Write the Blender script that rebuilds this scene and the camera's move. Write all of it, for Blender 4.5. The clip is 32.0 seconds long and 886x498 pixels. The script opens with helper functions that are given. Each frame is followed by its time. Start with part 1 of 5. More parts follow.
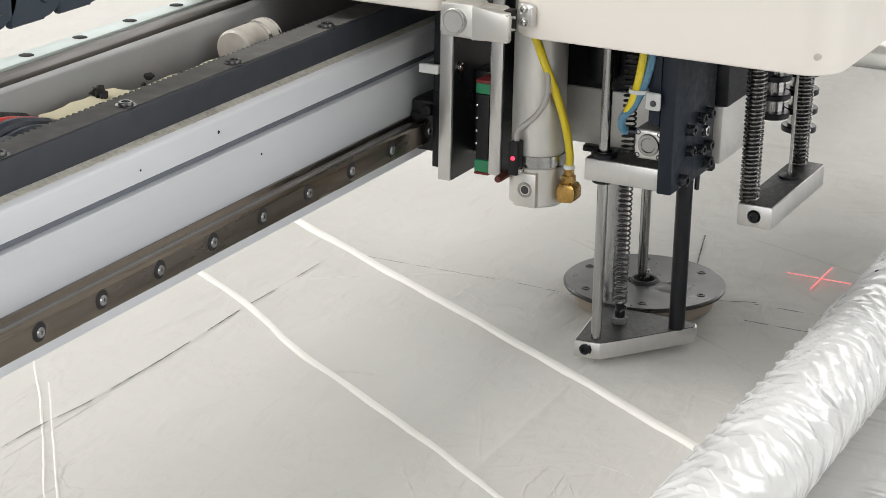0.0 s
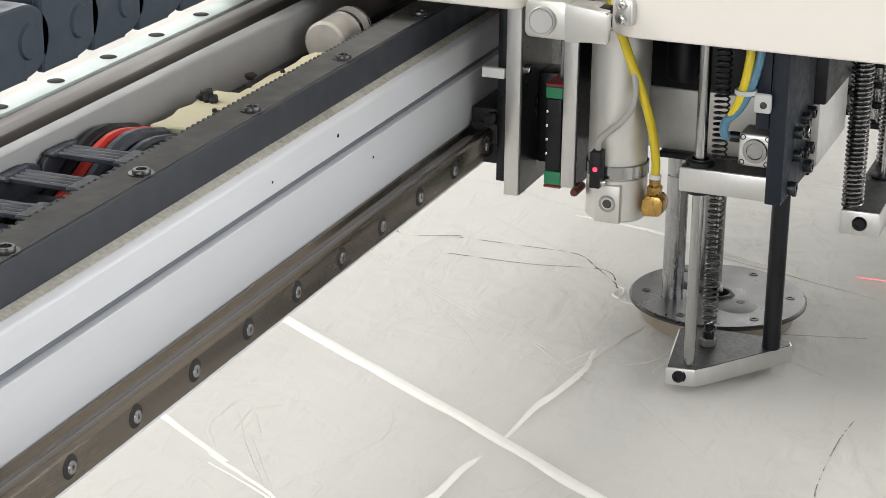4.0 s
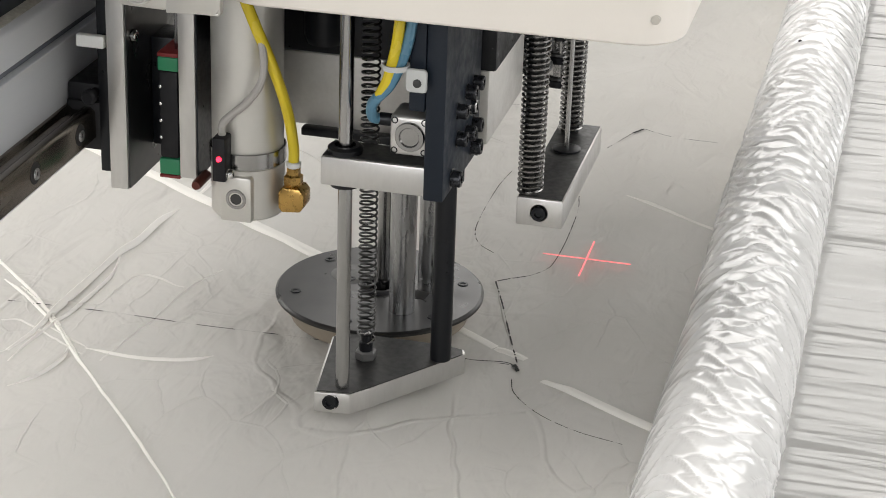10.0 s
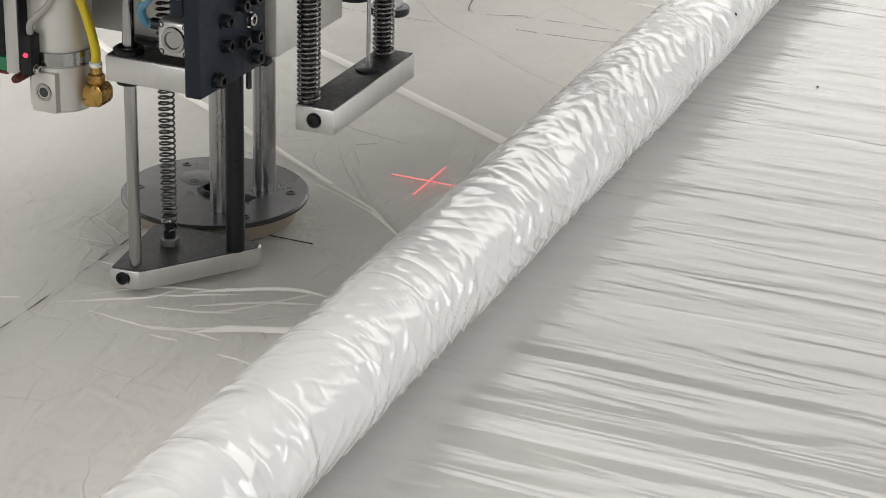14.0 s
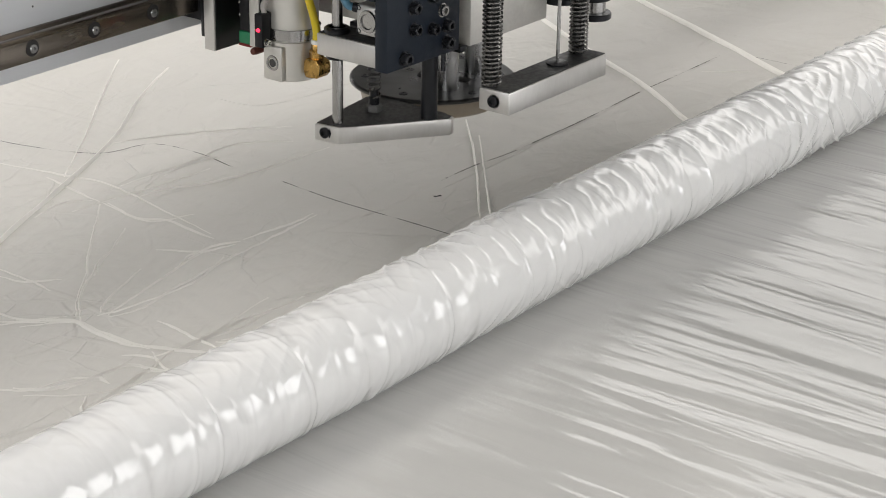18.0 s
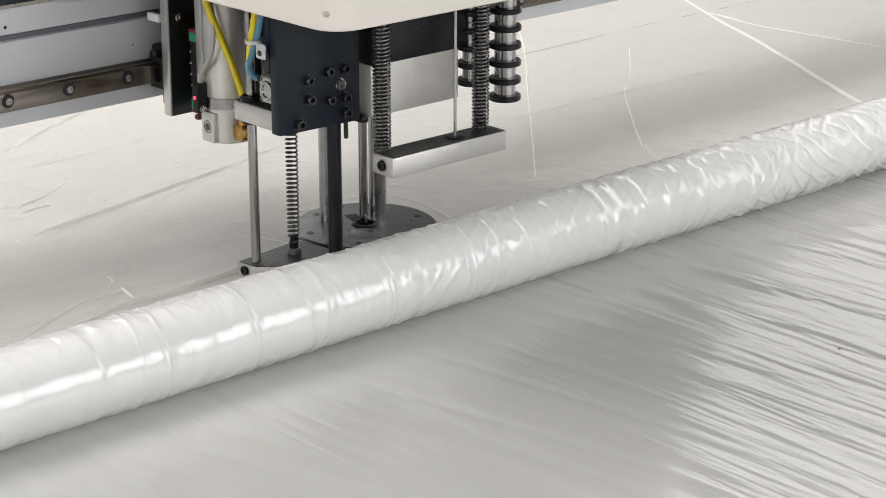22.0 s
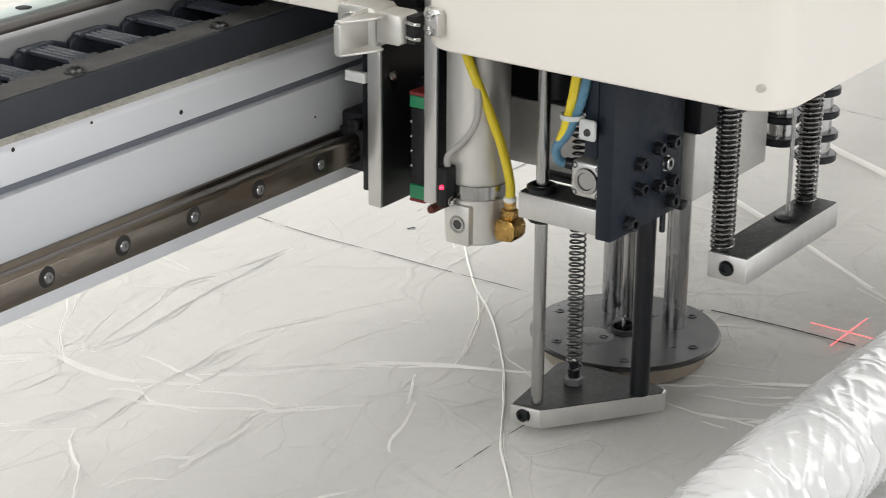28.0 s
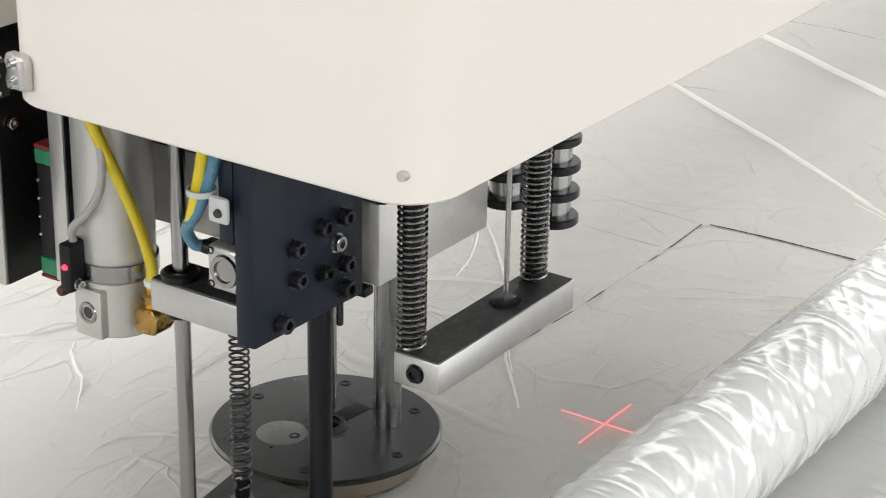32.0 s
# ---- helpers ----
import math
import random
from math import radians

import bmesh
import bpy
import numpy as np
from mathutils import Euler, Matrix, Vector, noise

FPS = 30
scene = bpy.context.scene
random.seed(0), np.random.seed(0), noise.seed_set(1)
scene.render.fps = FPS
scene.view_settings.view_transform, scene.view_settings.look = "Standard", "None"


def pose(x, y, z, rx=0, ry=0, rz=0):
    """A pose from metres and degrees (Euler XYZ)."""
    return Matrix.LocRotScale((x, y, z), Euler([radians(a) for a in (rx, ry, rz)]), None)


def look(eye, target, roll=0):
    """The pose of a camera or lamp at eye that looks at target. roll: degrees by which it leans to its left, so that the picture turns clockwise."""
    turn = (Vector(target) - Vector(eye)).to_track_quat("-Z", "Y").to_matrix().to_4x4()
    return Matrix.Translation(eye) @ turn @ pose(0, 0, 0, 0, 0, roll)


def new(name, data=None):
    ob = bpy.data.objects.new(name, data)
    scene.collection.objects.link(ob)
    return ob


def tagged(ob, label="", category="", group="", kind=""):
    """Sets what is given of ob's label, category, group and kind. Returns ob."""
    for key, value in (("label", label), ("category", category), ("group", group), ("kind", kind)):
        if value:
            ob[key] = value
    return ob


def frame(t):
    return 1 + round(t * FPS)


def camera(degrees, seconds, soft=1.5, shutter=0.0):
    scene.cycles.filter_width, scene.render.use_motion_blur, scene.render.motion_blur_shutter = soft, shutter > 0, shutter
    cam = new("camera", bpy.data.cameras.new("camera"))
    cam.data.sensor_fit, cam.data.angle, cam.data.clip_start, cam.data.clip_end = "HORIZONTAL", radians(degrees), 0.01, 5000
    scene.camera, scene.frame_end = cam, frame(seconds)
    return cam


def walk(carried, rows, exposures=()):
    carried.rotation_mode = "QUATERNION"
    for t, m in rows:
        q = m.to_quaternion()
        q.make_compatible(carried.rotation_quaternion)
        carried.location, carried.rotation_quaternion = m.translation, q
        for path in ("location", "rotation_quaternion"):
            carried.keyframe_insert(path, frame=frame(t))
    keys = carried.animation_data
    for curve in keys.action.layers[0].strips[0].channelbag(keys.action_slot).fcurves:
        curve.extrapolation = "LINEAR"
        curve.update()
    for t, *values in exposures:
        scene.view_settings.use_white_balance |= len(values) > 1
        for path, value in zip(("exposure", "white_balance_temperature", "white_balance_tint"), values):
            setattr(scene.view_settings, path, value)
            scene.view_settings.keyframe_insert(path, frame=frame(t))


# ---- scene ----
EXPOSURES = [(0, 0.05, 6580, 10), (2, 0.13, 6580, 10), (5, 0.27, 6580, 10), (8, 0.14, 6650, 10.5), (12, -0.05, 6700, 11), (16, -0.24, 6700, 11), (20, -0.15, 6650, 11), (24, -0.10, 6600, 10.5), (28, 0.13, 6560, 10), (32, 0.22, 6560, 10)]
cam = camera(24.22, 32.0, soft=0.6, shutter=0.3)
CAMERA_ROWS = [
    (0, pose(-1.3314, -0.4917, 0.5990, 70.522, -1.059, -62.752)),
    (0.5, pose(-1.3252, -0.4988, 0.5981, 70.443, -1.131, -63.731)),
    (1, pose(-1.3212, -0.5065, 0.5963, 70.394, -1.016, -64.586)),
    (1.5, pose(-1.3222, -0.5178, 0.5946, 70.373, -1.142, -65.462)),
    (2, pose(-1.3285, -0.5309, 0.5924, 70.392, -1.174, -66.320)),
    (2.5, pose(-1.3370, -0.5440, 0.5894, 70.336, -1.182, -66.972)),
    (4.5, pose(-1.3034, -0.6050, 0.5747, 69.354, -0.473, -69.041)),
    (5, pose(-1.3131, -0.6313, 0.5744, 68.676, -1.198, -70.791)),
    (5.5, pose(-1.3487, -0.6461, 0.5731, 68.280, -0.987, -72.306)),
    (6, pose(-1.3788, -0.6581, 0.5714, 67.958, -1.015, -73.794)),
    (6.5, pose(-1.3968, -0.6665, 0.5711, 67.720, -1.384, -75.099)),
    (7, pose(-1.4145, -0.6642, 0.5735, 67.740, -1.225, -75.409)),
    (7.5, pose(-1.4257, -0.6603, 0.5747, 67.773, -1.289, -75.617)),
    (8, pose(-1.4337, -0.6585, 0.5764, 67.736, -1.543, -75.893)),
    (8.5, pose(-1.4396, -0.6592, 0.5769, 67.495, -1.588, -76.135)),
    (9, pose(-1.4450, -0.6599, 0.5743, 67.139, -1.716, -76.393)),
    (9.5, pose(-1.4503, -0.6579, 0.5697, 66.734, -1.737, -76.389)),
    (10, pose(-1.4560, -0.6549, 0.5665, 66.249, -1.841, -76.180)),
    (10.5, pose(-1.4630, -0.6515, 0.5667, 66.014, -1.887, -75.901)),
    (11, pose(-1.4733, -0.6469, 0.5675, 65.938, -1.664, -74.794)),
    (11.5, pose(-1.4848, -0.6417, 0.5697, 66.223, -1.619, -72.956)),
    (12, pose(-1.4961, -0.6408, 0.5734, 66.231, -1.664, -71.650)),
    (12.5, pose(-1.5051, -0.6384, 0.5765, 66.161, -1.769, -70.409)),
    (13, pose(-1.5142, -0.6342, 0.5754, 66.204, -1.577, -69.211)),
    (13.5, pose(-1.5225, -0.6286, 0.5712, 66.239, -1.677, -68.150)),
    (15.5, pose(-1.5520, -0.6231, 0.5676, 66.312, -1.516, -63.083)),
    (16, pose(-1.5574, -0.6157, 0.5683, 66.637, -1.546, -60.347)),
    (16.5, pose(-1.5636, -0.6089, 0.5705, 66.943, -1.388, -57.371)),
    (17, pose(-1.5710, -0.6041, 0.5758, 67.142, -0.956, -55.182)),
    (17.5, pose(-1.5772, -0.6011, 0.5821, 67.326, -0.823, -53.343)),
    (18, pose(-1.5815, -0.5969, 0.5876, 67.532, -0.811, -52.639)),
    (18.5, pose(-1.5846, -0.5885, 0.5934, 67.976, -0.838, -52.068)),
    (19, pose(-1.5918, -0.5787, 0.6007, 68.785, -0.485, -51.113)),
    (19.5, pose(-1.6008, -0.5690, 0.6065, 70.027, -0.293, -47.672)),
    (20, pose(-1.6088, -0.5620, 0.6107, 70.712, -0.146, -45.168)),
    (20.5, pose(-1.6143, -0.5626, 0.6097, 71.088, -0.027, -43.461)),
    (21, pose(-1.6148, -0.5657, 0.6093, 71.171, -0.020, -42.455)),
    (21.5, pose(-1.6144, -0.5691, 0.6079, 71.091, 0.050, -42.163)),
    (22, pose(-1.6137, -0.5699, 0.6049, 70.972, 0.020, -42.094)),
    (22.5, pose(-1.6163, -0.5709, 0.5982, 70.945, 0.275, -42.284)),
    (23, pose(-1.6243, -0.5703, 0.5953, 70.877, 0.417, -42.906)),
    (23.5, pose(-1.6306, -0.5668, 0.5928, 70.778, 0.354, -43.561)),
    (24, pose(-1.6338, -0.5645, 0.5917, 70.818, 0.460, -44.238)),
    (24.5, pose(-1.6354, -0.5666, 0.5927, 70.774, 0.399, -44.856)),
    (25, pose(-1.6312, -0.5733, 0.5931, 70.644, 0.394, -45.762)),
    (25.5, pose(-1.6240, -0.5808, 0.5928, 70.417, 0.450, -47.023)),
    (27.5, pose(-1.6121, -0.5899, 0.5854, 69.070, -0.133, -53.485)),
    (28, pose(-1.6123, -0.5910, 0.5845, 68.783, -0.338, -54.468)),
    (28.5, pose(-1.6154, -0.5899, 0.5822, 68.433, -0.422, -54.904)),
    (29, pose(-1.6178, -0.5886, 0.5789, 68.197, -0.545, -55.022)),
    (29.5, pose(-1.6194, -0.5887, 0.5767, 68.016, -0.688, -55.045)),
    (30, pose(-1.6200, -0.5867, 0.5767, 67.816, -0.700, -55.020)),
    (30.5, pose(-1.6223, -0.5823, 0.5751, 67.669, -0.742, -54.977)),
    (31, pose(-1.6269, -0.5765, 0.5737, 67.459, -0.801, -55.131)),
    (31.5, pose(-1.6279, -0.5703, 0.5716, 67.238, -0.843, -55.403)),
    (32, pose(-1.6280, -0.5630, 0.5684, 66.910, -0.974, -55.590)),
]
# seconds, head along the beam, gantry along the table
HEAD_ROWS = [
    (0, -0.0300, -0.0002), (0.5, -0.0313, -0.0427), (1, -0.0312, -0.0803), (1.5, -0.0288, -0.1217),
    (2, -0.0273, -0.1634), (2.5, -0.0265, -0.2056), (4.5, -0.0872, -0.3658), (5, -0.0633, -0.4261),
    (5.5, -0.0979, -0.4394), (6, -0.1736, -0.4691), (6.5, -0.1929, -0.4663), (7, -0.2640, -0.4484),
    (7.5, -0.2757, -0.4484), (8, -0.3292, -0.4484), (8.5, -0.3665, -0.4697), (9, -0.4209, -0.4533),
    (9.5, -0.4883, -0.4255), (10, -0.4894, -0.4239), (10.5, -0.4727, -0.3595), (11, -0.4774, -0.2806),
    (11.5, -0.5169, -0.2202), (12, -0.5258, -0.2053), (12.5, -0.5240, -0.1646), (13, -0.5249, -0.1257),
    (13.5, -0.5247, -0.0863), (15.5, -0.5336, 0.0664), (16, -0.5326, 0.1472), (16.5, -0.5324, 0.2268),
    (17, -0.5269, 0.2671), (17.5, -0.5238, 0.2689), (18, -0.5229, 0.2722), (18.5, -0.5297, 0.2773),
    (19, -0.6462, 0.4431), (19.5, -0.6461, 0.6491), (20, -0.6420, 0.7473), (20.5, -0.6471, 0.7416),
    (21, -0.6476, 0.7411), (21.5, -0.6495, 0.7406), (22, -0.6569, 0.7135), (22.5, -0.6583, 0.6315),
    (23, -0.6372, 0.5518), (23.5, -0.5866, 0.5205), (24, -0.5871, 0.4756), (24.5, -0.5874, 0.3985),
    (25, -0.5887, 0.3176), (25.5, -0.5898, 0.2379), (27.5, -0.6085, -0.0102), (28, -0.6495, -0.0102),
    (28.5, -0.6905, -0.0102), (29, -0.7311, -0.0097), (29.5, -0.7723, -0.0087), (30, -0.8146, -0.0091),
    (30.5, -0.8563, -0.0090), (31, -0.8987, -0.0082), (31.5, -0.9399, -0.0067), (32, -0.9824, -0.0060),
]
walk(cam, CAMERA_ROWS, EXPOSURES)

# ---------------------------------------------------------------- light
WORLD = bpy.data.worlds.new("sky")
scene.world = WORLD
WORLD.use_nodes = True
_n = WORLD.node_tree.nodes
_bg = _n["Background"]
_sky = _n.new("ShaderNodeTexSky")
_sky.sky_type, _sky.sun_disc, _sky.sun_elevation, _sky.sun_rotation = "NISHITA", False, radians(50), radians(40)
WORLD.node_tree.links.new(_sky.outputs["Color"], _bg.inputs["Color"])
_bg.inputs["Strength"].default_value = 0.12


def unseen_light(name, eye, target, wide, high, power, colour):
    lamp = bpy.data.lights.new(name, "AREA")
    lamp.shape, lamp.size, lamp.size_y, lamp.energy, lamp.color = "RECTANGLE", wide, high, power, colour
    ob = new(name, lamp)
    ob.matrix_world = look(eye, target)
    return ob


# area lamps added inside the closed hall in place of unseen daylight
unseen_light("unseen_light", (0.2, 5.7, 2.0), (0.1, 0.0, 0.1), 6.0, 3.0, 135, (1.0, 0.995, 0.985))
unseen_light("unseen_light", (5.6, 0.2, 2.0), (0.0, -0.2, 0.0), 9.5, 2.9, 175, (1.0, 0.995, 0.985))
unseen_light("unseen_light", (-5.6, 0.4, 1.7), (0.0, 0.0, 0.2), 5.0, 2.4, 140, (0.97, 0.99, 1.0))
unseen_light("unseen_light", (0.4, -5.6, 1.9), (0.0, 0.0, 0.2), 8.0, 2.6, 245, (0.97, 0.985, 1.0))
unseen_light("unseen_overhead", (-0.6, 0.4, 4.35), (-0.6, 0.41, 0.0), 4.6, 4.2, 30, (1.0, 0.99, 0.985))
unseen_light("unseen_overhead", (-0.9, 3.0, 3.8), (-0.4, 0.0, 0.0), 2.2, 1.8, 130, (1.0, 0.99, 0.975))
scene.view_settings.exposure = 0.0

# ---------------------------------------------------------------- materials


def material(name, base, rough=0.5, metal=0.0, grain=0.0, grain_scale=200.0, stain=0.0, stain_scale=6.0, bump=0.0, bump_scale=300.0,
             spec=0.5, stretch=(1, 1, 1), coat=0.0, second=None):
    m = bpy.data.materials.new(name)
    m.use_nodes = True
    nt, p = m.node_tree, m.node_tree.nodes["Principled BSDF"]
    p.inputs["Roughness"].default_value, p.inputs["Metallic"].default_value = rough, metal
    p.inputs["Specular IOR Level"].default_value = spec
    p.inputs["Coat Weight"].default_value = coat
    p.inputs["Coat Roughness"].default_value = 0.07
    tc, mp = nt.nodes.new("ShaderNodeTexCoord"), nt.nodes.new("ShaderNodeMapping")
    mp.inputs["Scale"].default_value = stretch
    nt.links.new(tc.outputs["Object"], mp.inputs["Vector"])

    def tex(scale, detail=4.0):
        t = nt.nodes.new("ShaderNodeTexNoise")
        t.inputs["Scale"].default_value, t.inputs["Detail"].default_value = scale, detail
        nt.links.new(mp.outputs["Vector"], t.inputs["Vector"])
        return t.outputs["Fac"]

    def ramp(fac, lo, hi, a, b):
        r = nt.nodes.new("ShaderNodeMapRange")
        for k, v in zip(("From Min", "From Max", "To Min", "To Max"), (lo, hi, a, b)):
            r.inputs[k].default_value = v
        nt.links.new(fac, r.inputs["Value"])
        return r.outputs["Result"]

    colour = None
    dark = second or tuple(c * 0.55 for c in base)
    mix = nt.nodes.new("ShaderNodeMix")
    mix.data_type = "RGBA"
    mix.inputs["A"].default_value, mix.inputs["B"].default_value = (*base, 1), (*dark, 1)
    fac = ramp(tex(stain_scale), 0.45, 0.75, 0.0, stain)
    g = ramp(tex(grain_scale, 2.0), 0.35, 0.7, 0.0, grain)
    add = nt.nodes.new("ShaderNodeMath")
    add.operation, add.use_clamp = "ADD", True
    nt.links.new(fac, add.inputs[0])
    nt.links.new(g, add.inputs[1])
    nt.links.new(add.outputs[0], mix.inputs["Factor"])
    nt.links.new(mix.outputs["Result"], p.inputs["Base Color"])
    nt.links.new(ramp(tex(stain_scale * 5), 0.3, 0.7, rough * 0.8, min(1.0, rough * 1.25)), p.inputs["Roughness"])
    if bump:
        b = nt.nodes.new("ShaderNodeBump")
        b.inputs["Strength"].default_value, b.inputs["Distance"].default_value = bump, 0.001
        nt.links.new(tex(bump_scale, 3.0), b.inputs["Height"])
        nt.links.new(b.outputs["Normal"], p.inputs["Normal"])
    return m


def glow(name, colour, strength):
    m = bpy.data.materials.new(name)
    m.use_nodes = True
    p = m.node_tree.nodes["Principled BSDF"]
    p.inputs["Base Color"].default_value = (*colour, 1)
    p.inputs["Emission Color"].default_value = (*colour, 1)
    p.inputs["Emission Strength"].default_value = strength
    return m


def cloth_material(name, base):
    m = material(name, base, 0.64, grain=0.06, grain_scale=900, stain=0.10, stain_scale=2.2, second=tuple(c * 0.84 for c in base), spec=0.22)
    nt, p = m.node_tree, m.node_tree.nodes["Principled BSDF"]
    tc = nt.nodes.new("ShaderNodeTexCoord")
    height = None
    for scale, kind, weight, stretch in ((24, "RIDGED_MULTIFRACTAL", 0.0007, (1, 0.5, 1)), (9, "FBM", 0.0028, (0.8, 1, 1)), (42, "FBM", 0.0010, (0.5, 1, 1))):
        mp, t, k = nt.nodes.new("ShaderNodeMapping"), nt.nodes.new("ShaderNodeTexNoise"), nt.nodes.new("ShaderNodeMath")
        mp.inputs["Scale"].default_value, mp.inputs["Rotation"].default_value = stretch, (0, 0, 0.5)
        t.noise_type, t.normalize = kind, False
        t.inputs["Scale"].default_value, t.inputs["Detail"].default_value, t.inputs["Distortion"].default_value = scale, 3.0, 0.5
        k.operation = "MULTIPLY"
        k.inputs[1].default_value = weight
        nt.links.new(tc.outputs["Object"], mp.inputs["Vector"])
        nt.links.new(mp.outputs["Vector"], t.inputs["Vector"])
        nt.links.new(t.outputs["Fac"], k.inputs[0])
        if height is None:
            height = k.outputs[0]
        else:
            s = nt.nodes.new("ShaderNodeMath")
            nt.links.new(height, s.inputs[0])
            nt.links.new(k.outputs[0], s.inputs[1])
            height = s.outputs[0]
    # a net of sharp crease ridges, strongest in patches and towards the slack edge
    sep, slack = nt.nodes.new("ShaderNodeSeparateXYZ"), nt.nodes.new("ShaderNodeMapRange")
    for q, v in zip(("From Min", "From Max", "To Min", "To Max"), (-0.55, -0.12, 1.25, 0.35)):
        slack.inputs[q].default_value = v
    nt.links.new(tc.outputs["Object"], sep.inputs[0])
    nt.links.new(sep.outputs["X"], slack.inputs["Value"])
    for scale, weight, stretch, turn in ((6.5, 0.0011, (1, 0.45, 1), 0.45), (13.0, 0.0008, (0.55, 1, 1), 0.2), (26.0, 0.0004, (0.6, 1, 1), 0.9)):
        mp, warp, vo, rg, k, pn, pm, add, vm = (nt.nodes.new("ShaderNode" + q) for q in ("Mapping", "TexNoise", "TexVoronoi", "MapRange", "Math", "TexNoise", "MapRange", "Math", "VectorMath"))
        mp.inputs["Scale"].default_value, mp.inputs["Rotation"].default_value = stretch, (0, 0, turn)
        warp.inputs["Scale"].default_value, warp.inputs["Detail"].default_value = scale * 0.8, 2.0
        vm.operation = "MULTIPLY_ADD"
        vm.inputs[1].default_value = (0.4 / scale,) * 3
        vo.feature = "DISTANCE_TO_EDGE"
        vo.inputs["Scale"].default_value = scale
        rg.interpolation_type = "SMOOTHERSTEP"
        for q, v in zip(("From Min", "From Max", "To Min", "To Max"), (0.0, 0.030, 1.0, 0.0)):
            rg.inputs[q].default_value = v
        pn.inputs["Scale"].default_value, pn.inputs["Detail"].default_value = scale * 0.45, 2.0
        for q, v in zip(("From Min", "From Max", "To Min", "To Max"), (0.44, 0.66, 0.0, weight)):
            pm.inputs[q].default_value = v
        k.operation = "MULTIPLY"
        nt.links.new(tc.outputs["Object"], mp.inputs["Vector"])
        nt.links.new(tc.outputs["Object"], warp.inputs["Vector"])
        nt.links.new(tc.outputs["Object"], pn.inputs["Vector"])
        nt.links.new(warp.outputs["Color"], vm.inputs[0])
        nt.links.new(mp.outputs["Vector"], vm.inputs[2])
        nt.links.new(vm.outputs["Vector"], vo.inputs["Vector"])
        nt.links.new(vo.outputs["Distance"], rg.inputs["Value"])
        nt.links.new(pn.outputs["Fac"], pm.inputs["Value"])
        nt.links.new(rg.outputs["Result"], k.inputs[0])
        nt.links.new(pm.outputs["Result"], k.inputs[1])
        less = nt.nodes.new("ShaderNodeMath")
        less.operation = "MULTIPLY"
        nt.links.new(k.outputs[0], less.inputs[0])
        nt.links.new(slack.outputs["Result"], less.inputs[1])
        nt.links.new(height, add.inputs[0])
        nt.links.new(less.outputs[0], add.inputs[1])
        height = add.outputs[0]
    b = nt.nodes.new("ShaderNodeBump")
    b.inputs["Strength"].default_value, b.inputs["Distance"].default_value = 1.0, 1.0
    nt.links.new(height, b.inputs["Height"])
    nt.links.new(b.outputs["Normal"], p.inputs["Normal"])
    return m


def film_material():
    """Clear stretched film: mostly see-through, with streaky gloss."""
    m = bpy.data.materials.new("clear_film")
    m.use_nodes = True
    nt = m.node_tree
    nt.nodes.remove(nt.nodes["Principled BSDF"])
    out = nt.nodes["Material Output"]
    tc, mp = nt.nodes.new("ShaderNodeTexCoord"), nt.nodes.new("ShaderNodeMapping")
    mp.inputs["Scale"].default_value, mp.inputs["Rotation"].default_value = (1.0, 0.09, 1.0), (0, 0, 0.10)
    nt.links.new(tc.outputs["Object"], mp.inputs["Vector"])
    height = None
    for scale, weight in ((6, 0.0045), (20, 0.0034), (55, 0.0015)):
        t, k = nt.nodes.new("ShaderNodeTexNoise"), nt.nodes.new("ShaderNodeMath")
        t.inputs["Scale"].default_value, t.inputs["Detail"].default_value, t.inputs["Distortion"].default_value = scale, 2.0, 1.0
        nt.links.new(mp.outputs["Vector"], t.inputs["Vector"])
        k.operation = "MULTIPLY"
        k.inputs[1].default_value = weight
        nt.links.new(t.outputs["Fac"], k.inputs[0])
        if height is None:
            height = k.outputs[0]
        else:
            s = nt.nodes.new("ShaderNodeMath")
            nt.links.new(height, s.inputs[0])
            nt.links.new(k.outputs[0], s.inputs[1])
            height = s.outputs[0]
    b = nt.nodes.new("ShaderNodeBump")
    b.inputs["Strength"].default_value, b.inputs["Distance"].default_value = 0.9, 1.0
    nt.links.new(height, b.inputs["Height"])
    gl, tr, di = nt.nodes.new("ShaderNodeBsdfGlossy"), nt.nodes.new("ShaderNodeBsdfTransparent"), nt.nodes.new("ShaderNodeBsdfDiffuse")
    gl.inputs["Roughness"].default_value = 0.13
    di.inputs["Color"].default_value = (0.61, 0.605, 0.587, 1)
    nt.links.new(b.outputs["Normal"], gl.inputs["Normal"])
    fr = nt.nodes.new("ShaderNodeFresnel")
    fr.inputs["IOR"].default_value = 1.8
    nt.links.new(b.outputs["Normal"], fr.inputs["Normal"])
    m1, m2 = nt.nodes.new("ShaderNodeMixShader"), nt.nodes.new("ShaderNodeMixShader")
    m1.inputs["Fac"].default_value = 0.82
    nt.links.new(tr.outputs[0], m1.inputs[1])
    nt.links.new(di.outputs[0], m1.inputs[2])
    nt.links.new(fr.outputs[0], m2.inputs["Fac"])
    nt.links.new(m1.outputs[0], m2.inputs[1])
    nt.links.new(gl.outputs[0], m2.inputs[2])
    nt.links.new(m2.outputs[0], out.inputs["Surface"])
    return m


